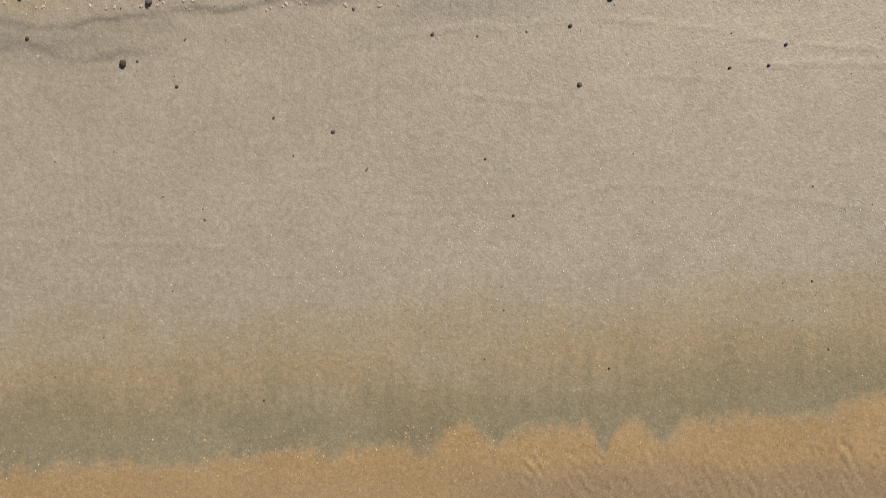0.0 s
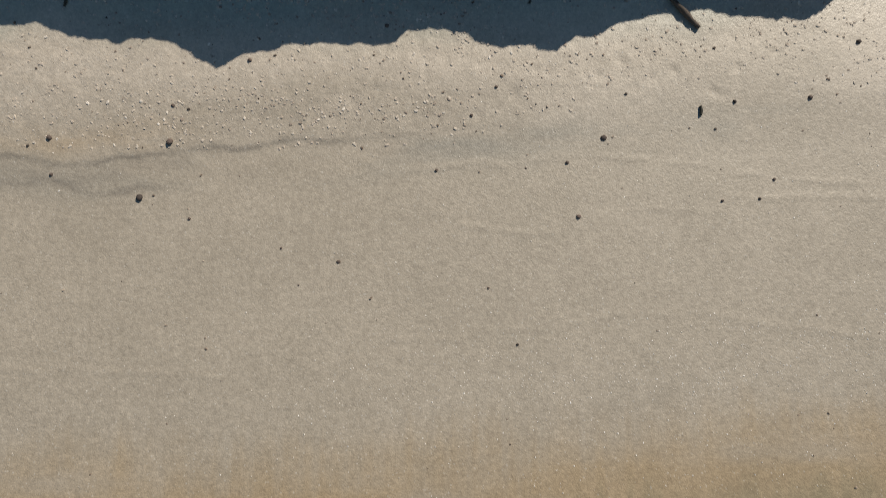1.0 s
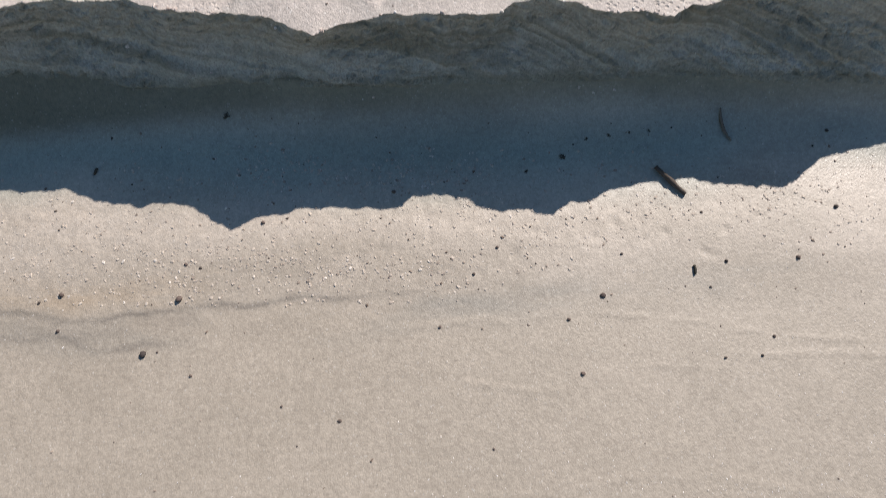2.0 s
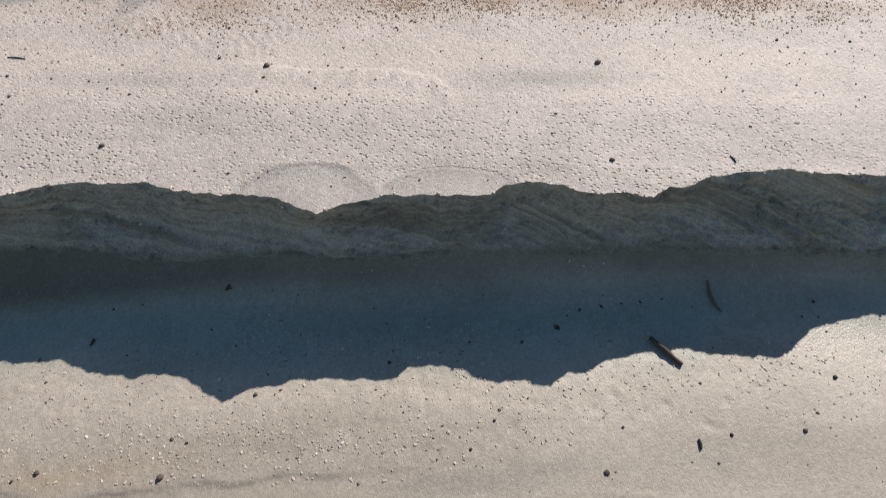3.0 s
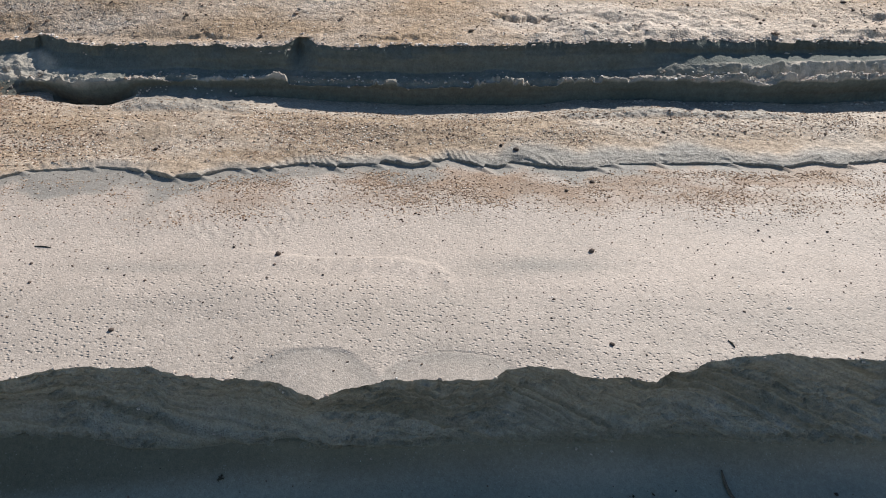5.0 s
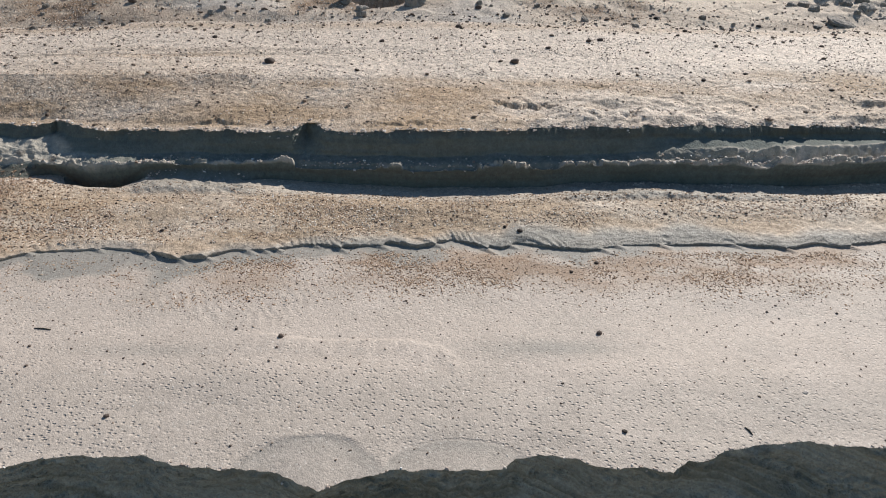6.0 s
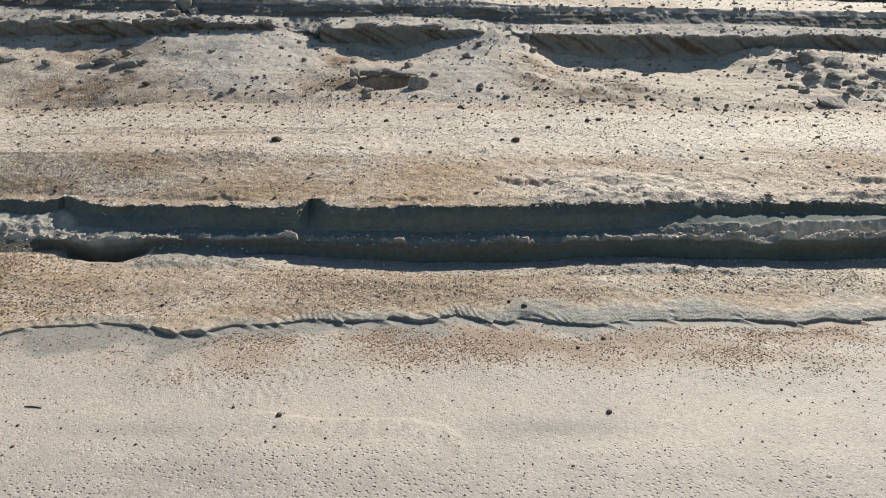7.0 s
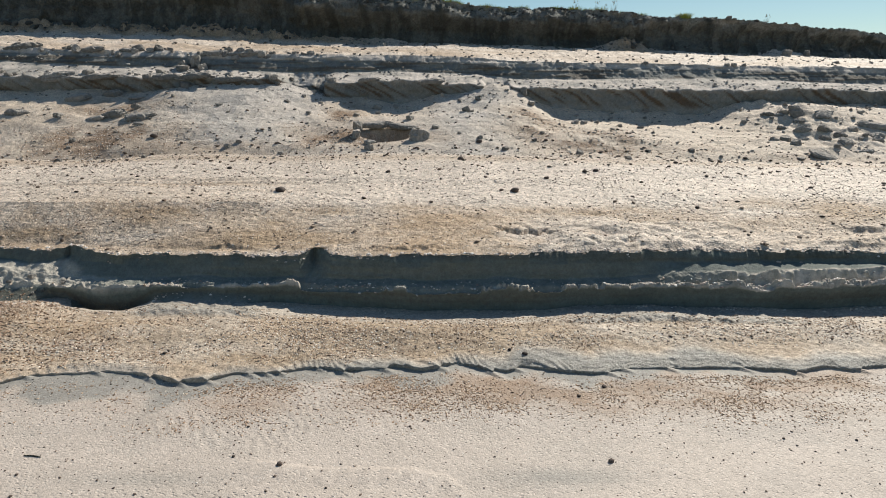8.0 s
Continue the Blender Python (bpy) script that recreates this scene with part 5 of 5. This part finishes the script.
# lumps on the ledges and the top terrace
for x, y, w, h in ((-5.75, 14.55, 0.34, 0.8), (-5.95, 14.35, 0.28, 0.7), (-5.55, 14.45, 0.30, 0.6), (-5.85, 14.1, 0.26, 0.6), (-7.72, 13.71, 0.28, 0.4), (-6.25, 13.85, 0.2, 0.5), (-1.47, 13.16, 0.2, 0.6), (1.63, 13.57, 0.22, 0.9), (1.72, 13.08, 0.18, 0.7)):
    put_clod(x, y, w, h, (random.uniform(-10, 10), random.uniform(-10, 10)), None, label="lump of grey crusted sand on a scarp ledge", group="lumps on the ledges")
for x, y, w, h in ((10.14, 16.73, 0.28, 0.5), (11.13, 16.85, 0.20, 0.7), (9.55, 17.00, 0.17, 0.6), (3.62, 18.44, 0.22, 0.6), (-0.33, 17.75, 0.22, 0.6), (10.19, 19.28, 0.5, 0.9), (10.96, 19.61, 0.4, 1.0), (12.27, 19.72, 0.55, 0.5), (7.38, 16.99, 0.3, 0.4), (-1.74, 17.75, 0.25, 0.8), (13.81, 19.94, 0.5, 0.5)):
    put_clod(x, y, 0.6 * w, 0.8 * h, (random.uniform(-10, 10), random.uniform(-10, 10)), None, label="dark clod of soil at the foot of a bank", group="clods on the top terrace")


M_LUMP = plain("grey_sand_lump", [(0.0, (0.28, 0.26, 0.235)), (1.0, (0.54, 0.50, 0.455))], 0.95, 8, 0.8, scale=0.1)
LUMPS = [clod_mesh(900 + k, 1.0, 0.85, 0.7, M_LUMP, 2) for k in range(7)]
SOIL_LUMPS = [clod_mesh(950 + k, 1.0, 0.85, 0.7, M_SOIL_LUMP, 2) for k in range(5)]


def strew(count, xr, yr, sizes, where, label, group, seed, meshes=LUMPS, name="sand_lump"):
    """Single lumps, big enough to be told apart."""
    rnd = random.Random(seed)
    left = count
    while left:
        x, y = rnd.uniform(*xr), rnd.uniform(*yr)
        if rnd.random() > float(where(np.array([x]), np.array([y]))[0]):
            continue
        left -= 1
        size = sizes[0] + (sizes[1] - sizes[0]) * rnd.random() ** 2
        ob = new(name, rnd.choice(meshes))
        ob.location = (x, y, drop(x, y)[0] + 0.12 * size)
        ob.rotation_euler = (rnd.uniform(-0.3, 0.3), rnd.uniform(-0.3, 0.3), rnd.uniform(0, 6.28))
        ob.scale = (size * rnd.uniform(0.9, 1.4), size, size * rnd.uniform(0.7, 1.1))
        tagged(ob, label, name.replace("_", " "), group)


cone_top = lambda x, y: np.maximum(np.exp(-(((x + 2.9) / 0.8) ** 2) - ((y - 12.6) / 0.8) ** 2), 0.25 + 0 * x)
strew(115, (-8.6, 8.4), (10.0, 13.3), (0.05, 0.13), cone_top, "lump of grey sand lying on the talus", "lumps on the talus", 31)
strew(9, (-4.9, -4.0), (5.9, 6.2), (0.03, 0.075), lambda x, y: 0.8 + 0 * x, "lump of crusted sand at the end of the trench", "rubble in the trench", 35)
strew(60, (-10.0, -3.0), (14.5, 15.5), (0.08, 0.26), lambda x, y: np.exp(-((y - edge3(x)[0] - 0.02) / 0.12) ** 2), "lump of crusted sand on the upper edge", "lumps on the upper edge", 36)
strew(40, (-9.8, -2.4), (13.3, 14.0), (0.08, 0.24), lambda x, y: np.exp(-((y - ledge3(x)[0] - 0.08) / 0.12) ** 2), "lump of crusted sand on a broken ledge", "lumps on the broken ledge", 37)
strew(34, (-10.0, 10.0), (14.5, 15.5), (0.06, 0.15), lambda x, y: np.exp(-((y - edge3(x)[0]) / 0.08) ** 2), "lump of crusted sand on the upper edge", "lumps on the upper edge", 32)
strew(34, (-9.6, 9.6), (13.3, 14.4), (0.05, 0.13), lambda x, y: 0.5 + 0 * x, "lump of crusted sand on a broken ledge", "lumps on the broken ledge", 33)
strew(150, (-12.5, 13.0), (16.5, 20.6), (0.07, 0.24), lambda x, y: np.exp(-((y - bank(x)[0] + 0.2) / 0.3) ** 2) * (0.15 + 0.85 * np.maximum(ramp(x, -3.0, -5.0), np.exp(-(((x - 5.4) / 0.7) ** 2)))), "lump of dark soil at the foot of a bank", "lumps below the bank", 34, SOIL_LUMPS, "soil_lump")


# ---- weeds on the brink ----
def tuft_mesh(seed, height, blades, spread, material, lean=0.5, width=0.012):
    rnd = random.Random(seed)
    bm = bmesh.new()
    for k in range(blades):
        a, r = rnd.uniform(0, 6.28), spread * rnd.random() ** 0.7
        h = height * rnd.uniform(0.45, 1.0)
        dirx, diry = math.cos(a), math.sin(a)
        out = lean * rnd.uniform(0.3, 1.1)
        last = None
        for s in range(4):
            u = s / 3
            c = Vector((dirx * (r + out * h * u * u), diry * (r + out * h * u * u), h * u * (1 - 0.25 * out * u)))
            w = width * (1 - 0.9 * u) * rnd.uniform(0.8, 1.2)
            pair = [bm.verts.new(c + Vector((-diry, dirx, 0)) * q * w) for q in (-1, 1)]
            if last:
                bm.faces.new((last[0], last[1], pair[1], pair[0]))
            last = pair
    return finish("weed_tuft", bm, material, False)


TUFTS = [tuft_mesh(k, 0.10 + 0.025 * k, 150, 0.20, M_GRASS, 0.9, 0.009) for k in range(4)]
BUSH = tuft_mesh(11, 0.20, 420, 0.24, M_GRASS, 0.95, 0.010)
TALL = tuft_mesh(12, 0.42, 22, 0.10, M_STRAW, 0.35, 0.006)


def put_weed(x, mesh, label, s=1.0):
    y, z = rim(np.array([x]))
    yy = float(y[0]) + random.uniform(-0.02, 0.35)
    z, n = drop(x, yy)
    ob = new("weed_tuft", mesh)
    ob.location, ob.rotation_euler, ob.scale = (x, yy, z - 0.02), (0, 0, random.uniform(0, 6.28)), (s, s, s)
    return tagged(ob, label, "weed", "weeds on the brink")


for k in range(34):
    x = -3.8 + 10.0 * (k + random.random()) / 34
    put_weed(x, random.choice(TUFTS), "low yellow-green weed tuft on a soil brink", random.uniform(0.7, 1.3))


def put_plant(name, x, label, parts, s=1.0):
    """A weed of several parts, rooted on the brink."""
    y, z = rim(np.array([x]))
    yy = float(y[0]) + random.uniform(-0.02, 0.25)
    root = new(name)
    root.location, root.rotation_euler, root.scale = (x, yy, drop(x, yy)[0] - 0.02), (0, 0, random.uniform(0, 6.28)), (s, s, s)
    for part_name, mesh in parts:
        new(part_name, mesh).parent = root
    return tagged(root, label, "weed", "weeds on the brink")


def heads_mesh(seed, height, count, spread):
    """Small dry seed heads at the tops of the stems."""
    rnd = random.Random(seed)
    bm = bmesh.new()
    for k in range(count):
        a, r = rnd.uniform(0, 6.28), spread * rnd.random()
        ball = bmesh.ops.create_icosphere(bm, subdivisions=1, radius=0.012)["verts"]
        bmesh.ops.scale(bm, vec=(1, 1, 2.2), verts=ball)
        bmesh.ops.translate(bm, vec=(r * math.cos(a), r * math.sin(a), height * rnd.uniform(0.75, 1.0)), verts=ball)
    return finish("seed_heads", bm, M_STRAW)


put_plant("weed_bush", 7.35, "bushy light-green weed on a soil brink", (("leaves", BUSH), ("stems", tuft_mesh(13, 0.22, 26, 0.10, M_STRAW, 0.6, 0.008))))
HEADS = heads_mesh(15, 0.40, 9, 0.12)
for x in (4.6, 4.85, 5.1, 3.9, -0.95, 10.1):
    put_plant("tall_weed", x, "tall thin dry weed on a soil brink", (("stems", TALL), ("seed_heads", HEADS)), random.uniform(0.6, 0.9))


# ---- gravel, grit and crumbs, too many to count ----
def scatter(name, count, xr, yr, sizes, material, where, label, category, seed, flat=0.6, fine=False):
    """Angular grains strewn over the ground, thick where where(x, y) is near 1."""
    rnd = np.random.RandomState(seed)
    X, Y = rnd.uniform(xr[0], xr[1], count * 4), rnd.uniform(yr[0], yr[1], count * 4)
    keep = np.flatnonzero(rnd.random_sample(count * 4) < where(X, Y))[:count]
    n = len(keep)
    P = np.array([(X[i], Y[i], drop(X[i], Y[i])[0]) for i in keep]).reshape(n, 3)
    if fine:
        g = (1 + 5**0.5) / 2
        base = np.array([(-1, g, 0), (1, g, 0), (-1, -g, 0), (1, -g, 0), (0, -1, g), (0, 1, g), (0, -1, -g), (0, 1, -g), (g, 0, -1), (g, 0, 1), (-g, 0, -1), (-g, 0, 1)]) / 1.7
        tris = np.array([(0, 11, 5), (0, 5, 1), (0, 1, 7), (0, 7, 10), (0, 10, 11), (1, 5, 9), (5, 11, 4), (11, 10, 2), (10, 7, 6), (7, 1, 8), (3, 9, 4), (3, 4, 2), (3, 2, 6), (3, 6, 8), (3, 8, 9), (4, 9, 5), (2, 4, 11), (6, 2, 10), (8, 6, 7), (9, 8, 1)])
    else:
        ring = [(math.cos(1.2566 * q), math.sin(1.2566 * q)) for q in range(5)]
        base = np.array([(x, y, -0.5) for x, y in ring] + [(0.72 * x - 0.1 * y, 0.72 * y + 0.1 * x, 0.75) for x, y in ring])
        tris = np.array([t for q in range(5) for t in ((q, (q + 1) % 5, 5 + q), ((q + 1) % 5, 5 + (q + 1) % 5, 5 + q))] + [(5, 6, 7), (5, 7, 8), (5, 8, 9)])
    k = len(base)
    r = sizes[0] + (sizes[1] - sizes[0]) * rnd.random_sample(n) ** 2.5
    V = base[None] * (1 + 0.7 * (rnd.random_sample((n, k, 1)) - 0.5)) + 0.35 * (rnd.random_sample((n, k, 3)) - 0.5)
    V[..., 0] *= 0.8 + 0.9 * rnd.random_sample((n, 1))
    a = rnd.uniform(0, 6.283, n)
    c, s = np.cos(a)[:, None], np.sin(a)[:, None]
    V = np.stack([V[..., 0] * c - V[..., 1] * s, V[..., 0] * s + V[..., 1] * c, V[..., 2] * flat], -1) * 0.5 * r[:, None, None]
    V += P[:, None, :]
    V[..., 2] += (0.18 if fine else 0.22 * flat) * r[:, None]
    F = (tris[None] + k * np.arange(n)[:, None, None]).reshape(-1, 3)
    me = bpy.data.meshes.new(name)
    me.from_pydata(V.reshape(-1, 3).tolist(), [], F.tolist())
    me.materials.append(material)
    return tagged(new(name, me), label, category, kind="stuff")


def patch(scale, seed, lo=-0.1, hi=0.25):
    return lambda x, y: ramp(fbm(x / scale, y / (scale * 0.5), 3, seed), lo, hi)


def brown_slope(x, y):
    """Where the brown gravel lies on the lower slope."""
    g = 0
    for x0, y0, wx, wy in ((-4.3, 7.05, 1.3, 0.40), (-2.9, 7.20, 0.7, 0.30), (0.1, 6.60, 0.8, 0.22), (3.6, 7.0, 1.4, 0.35), (2.2, 7.15, 0.8, 0.2), (-4.6, 8.45, 1.6, 0.12)):
        g = np.maximum(g, np.exp(-(((x - x0) / wx) ** 2) - ((y - y0) / wy) ** 2))
    return g * np.clip(0.65 + 1.4 * fbm(x / 0.5, y / 0.3, 3, 68), 0, 1)


shelf_y = lambda x: np.interp(x, [p[0] for p in SHELF], [p[1] for p in SHELF])
p1, p2, p3, p4 = patch(0.5, 201), patch(0.8, 202), patch(1.2, 203), patch(0.5, 35, -0.15, 0.2)
scatter("beach_grit", 6500, (-2.9, 2.9), (1.05, 2.25), (0.004, 0.017), M_BITS, lambda x, y: (0.25 + 0.75 * np.exp(-(((x + 0.6) / 0.9) ** 2))) * ramp(y - 0.1 * x, 1.05, 1.4) * ramp(y, 2.05, 1.75) * (0.25 + 0.75 * p1(x, y)), "sandy grit strewn below the scarp", "grit", 1, 0.36)
# pale grains added in place of the wet sand's sparkle
scatter("shell_grit", 6500, (-2.9, 2.9), (-0.8, 1.6), (0.002, 0.0065), M_GLINTS, lambda x, y: (0.10 + 0.90 * ramp(x, -1.0, 0.8)) * (0.12 + 0.88 * np.exp(-((y + 0.12 - 0.06 * x) / 0.22) ** 2)), "tiny pale grains painting sun glints on damp sand", "shell grit", 20, 0.5)
scatter("water_edge_grit", 2600, (-2.9, 2.9), (-1.45, -0.85), (0.003, 0.008), M_EDGE, lambda x, y: np.exp(-((y + 1.10 - 0.05 * x) / 0.09) ** 2) * (0.2 + 0.8 * p1(x, y)), "coarse orange grains along the water edge", "grit", 23, 0.5)
scatter("beach_specks", 320, (-2.9, 2.9), (-0.9, 2.2), (0.005, 0.014), M_CHIPS, lambda x, y: 0.12 + 0.88 * ramp(y, 0.6, 1.5), "dark specks on damp sand", "grit", 2)
scatter("terrace_specks", 2200, (-3.6, 3.6), (2.3, 4.5), (0.004, 0.014), M_CHIPS, lambda x, y: np.where(y > edge1(x)[0] + 0.03, 0.3 + 0.7 * ramp(y, 3.0, 4.3), 0), "dark specks on pale dry sand", "grit", 3)
# the same pale grains as glints on the terrace
scatter("terrace_shell_grit", 420, (-3.6, 3.6), (2.4, 4.5), (0.004, 0.010), M_GLINTS, lambda x, y: np.where(y > edge1(x)[0] + 0.03, 0.6, 0), "tiny pale grains painting sun glints on dry sand", "shell grit", 22, 0.5)
scatter("terrace_gravel", 21000, (-3.7, 3.7), (3.65, 4.6), (0.005, 0.017), M_BROWN, lambda x, y: ramp(crack_line(x)[0] - y, 0.85, 0.30) * ramp(crack_line(x)[0] - y, 0.04, 0.15) * (0.18 + 0.82 * p4(x, y)) * (0.2 + 0.8 * ramp(x, -2.3, -1.3)), "brown gravel below the crack", "gravel", 4, 0.36)
scatter("ridge_gravel", 13000, (-4.8, 4.8), (4.5, 5.75), (0.007, 0.018), M_GRAVEL, lambda x, y: ramp(y - crack_line(x)[0] - 0.25 * ramp(x, 0.0, 1.2), 0.05, 0.25) * ramp(y, np.interp(x, [p[0] for p in SHELF], [p[1] for p in SHELF]) - 0.25, np.interp(x, [p[0] for p in SHELF], [p[1] for p in SHELF]) - 0.42) * (0.22 + 0.78 * p2(x, y)) * (y < ridge_back(x)[0] - 0.05), "coarse brown gravel covering the ridge", "gravel", 5, 0.34)
scatter("ridge_brown_gravel", 9000, (-4.8, 4.8), (4.5, 5.75), (0.006, 0.017), M_BROWN, lambda x, y: ramp(y - crack_line(x)[0] - 0.25 * ramp(x, 0.0, 1.2), 0.03, 0.2) * patch(0.5, 208, 0.0, 0.25)(x, y) * (y < np.minimum(shelf_y(x) - 0.2, ridge_back(x)[0] - 0.05)), "brown gravel in patches on the ridge", "gravel", 25, 0.4)
scatter("heap_gravel", 6000, (-5.0, -2.6), (4.4, 6.1), (0.006, 0.022), M_BROWN, lambda x, y: np.maximum(np.exp(-(((x + 4.25) / 0.5) ** 2) - ((y - 5.35) / 0.45) ** 2), 0.45 * ramp(x, -2.6, -3.4) * ramp(y - crack_line(x)[0], 0.02, 0.12) * ramp(y, 5.4, 5.0)) * (y < ridge_back(x)[0] - 0.05), "dark brown gravel heaped at the end of the ridge", "gravel", 24, 0.45)
scatter("slope_gravel", 14500, (-7.5, 7.5), (5.95, 10.4), (0.009, 0.026), M_GRIT, lambda x, y: np.where(y > lip2(x)[0] + 0.02, (0.35 + 0.65 * p3(x, y)) * (0.4 + 0.6 * ramp(y, 6.6, 7.4)) * (1 - 0.85 * brown_slope(x, y)) * (1 - 0.6 * ramp(x, -1.0, -3.0) * ramp(y, 7.5, 7.0)), 0), "fine gravel on the stony slope", "gravel", 6, 0.36)
scatter("slope_brown_gravel", 9000, (-6.0, 6.0), (6.0, 7.5), (0.007, 0.018), M_BROWN, lambda x, y: np.where(y > lip2(x)[0] + 0.03, 0.10 + 0.9 * brown_slope(x, y) + 0.25 * ramp(x, -1.0, -3.0), 0), "brown gravel on the lower slope", "gravel", 21, 0.28)
scatter("slope_specks", 5000, (-7.0, 7.0), (6.0, 10.2), (0.008, 0.024), M_CHIPS, lambda x, y: np.where(y > lip2(x)[0] + 0.02, 0.2 + 0.8 * patch(0.7, 209)(x, y), 0), "dark grit strewn over the stony slope", "grit", 26, 0.6)
scatter("ridge_specks", 2200, (-4.8, 4.8), (4.5, 5.7), (0.008, 0.022), M_CHIPS, lambda x, y: ramp(y - crack_line(x)[0] - 0.25 * ramp(x, 0.0, 1.2), 0.08, 0.2) * (y < np.minimum(shelf_y(x) - 0.2, ridge_back(x)[0] - 0.05)) * (0.3 + 0.4 * p2(x, y) + 0.6 * ramp(x, -3.2, -4.0)), "dark grit in the ridge gravel", "grit", 27, 0.6)
scatter("slope_chips", 1300, (-7.8, 7.8), (6.1, 10.6), (0.014, 0.05), M_CHIPS, lambda x, y: np.where(y > lip2(x)[0] + 0.02, 0.25 + 0.75 * ramp(y, 8.0, 10.2), 0), "small dark stones on the slope", "stones", 7, fine=True)
scatter("talus_crumbs", 900, (-9.0, 9.0), (9.9, 13.4), (0.015, 0.05), M_CRUMB, lambda x, y: 0.3 + 0.7 * patch(1.0, 205)(x, y), "crumbs of grey sand on the talus", "sand crumbs", 8, fine=True)
scatter("talus_chips", 260, (-9.0, 9.0), (9.9, 13.3), (0.02, 0.06), M_CHIPS, lambda x, y: 0.3 + 0.7 * patch(1.0, 206)(x, y), "small dark stones on the talus", "stones", 9, fine=True)
scatter("ledge_crumbs", 900, (-10.0, 10.0), (13.1, 14.6), (0.02, 0.07), M_CRUMB, lambda x, y: 0.4 + 0.6 * patch(0.7, 207)(x, y), "crumbs of sand on the broken ledge", "sand crumbs", 10, fine=True)
scatter("terrace_crumbs", 1260, (-13.0, 14.0), (14.2, 20.4), (0.02, 0.07), M_SOIL, lambda x, y: np.where((y > edge3(x)[0] + 0.02) & (y < bank(x)[0] + 0.1), 0.3 + 0.7 * ramp(y, bank(x)[0] - 1.6, bank(x)[0]), 0), "crumbs of soil on the top terrace", "sand crumbs", 11, fine=True)
scatter("shelf_grit", 5200, (-5.2, 5.2), (5.45, 6.3), (0.008, 0.032), M_GRIT, lambda x, y: (0.25 + 0.75 * np.maximum(ramp(x, 1.4, 2.0), ramp(x, -2.6, -3.0) * ramp(x, -3.2, -3.0))) * ramp(x, -3.3, -3.0) * np.exp(-((y - shelf_y(x) - 0.05) / 0.07) ** 2), "crumbled grit along the shelf", "grit", 12, 0.5)
scatter("lip_crumbs", 6500, (-5.2, 5.2), (5.75, 6.9), (0.008, 0.042), M_GRIT, lambda x, y: np.exp(-((y - lip2(x)[0] - 0.02) / 0.024) ** 2), "pale crumbs along the trench lip", "sand crumbs", 15, 0.45)
scatter("talus_gravel", 8000, (-9.0, 9.0), (9.9, 12.6), (0.012, 0.032), M_GRAVEL, lambda x, y: 0.9 * brown_patch(x, y) + 0.04, "brown gravel at the foot of the talus", "gravel", 18, 0.5)
scatter("edge_crumbs", 2200, (-3.4, 3.4), (2.1, 2.8), (0.005, 0.02), M_GRIT, lambda x, y: np.exp(-((y - edge1(x)[0] - 0.004) / 0.008) ** 2), "crumbs along the brink of the terrace", "grit", 16)
scatter("brink_crumbs", 4480, (-10.0, 14.0), (16.4, 21.4), (0.03, 0.11), M_SOIL, lambda x, y: np.exp(-((y - rim(x)[0] + 0.12) / 0.26) ** 2), "clods of soil along the brink", "soil clods", 13, fine=True)

scatter("bank_debris", 1260, (-12.5, 13.0), (15.5, 20.6), (0.03, 0.10), M_SOIL, lambda x, y: np.exp(-((y - bank(x)[0] + 0.15) / 0.35) ** 2) * (0.12 + 0.88 * np.maximum(ramp(x, -3.0, -5.0), np.exp(-(((x - 5.4) / 0.7) ** 2)))), "dark lumps of soil fallen at the foot of the bank", "soil clods", 19, fine=True)


def fringe(name, count, seed):
    """Dry stalks and roots hanging along the brink of the bank."""
    rnd = np.random.RandomState(seed)
    V, F = [], []
    for k in range(count):
        x = rnd.uniform(-7.5, 14)
        y, z = rim(np.array([x]))
        y, z = float(y[0]) + rnd.uniform(-0.40, 0.25), 0
        z = drop(x, y)[0]
        l, w, a = rnd.uniform(0.04, 0.13), rnd.uniform(0.003, 0.006), rnd.uniform(-1.2, 1.2)
        up = rnd.uniform(-0.4, 1.0) * (0.4 if x > 6 else 1.0)
        d = Vector((math.sin(a), -rnd.uniform(0.1, 0.8), up)).normalized()
        i = len(V)
        b = Vector((x, y, z - 0.01))
        m, t = b + d * l * 0.6, b + d * l + Vector((0, 0, -0.03))
        V += [b + Vector((-w, 0, 0)), b + Vector((w, 0, 0)), m + Vector((w * 0.7, 0, 0)), m - Vector((w * 0.7, 0, 0)), t]
        F += [(i, i + 1, i + 2, i + 3), (i + 3, i + 2, i + 4)]
    me = bpy.data.meshes.new(name)
    me.from_pydata([tuple(v) for v in V], [], F)
    me.materials.append(M_STRAW)
    return tagged(new(name, me), "dry grass and roots hanging over the bank", "grass", kind="stuff")


fringe("dry_grass", 1200, 14)
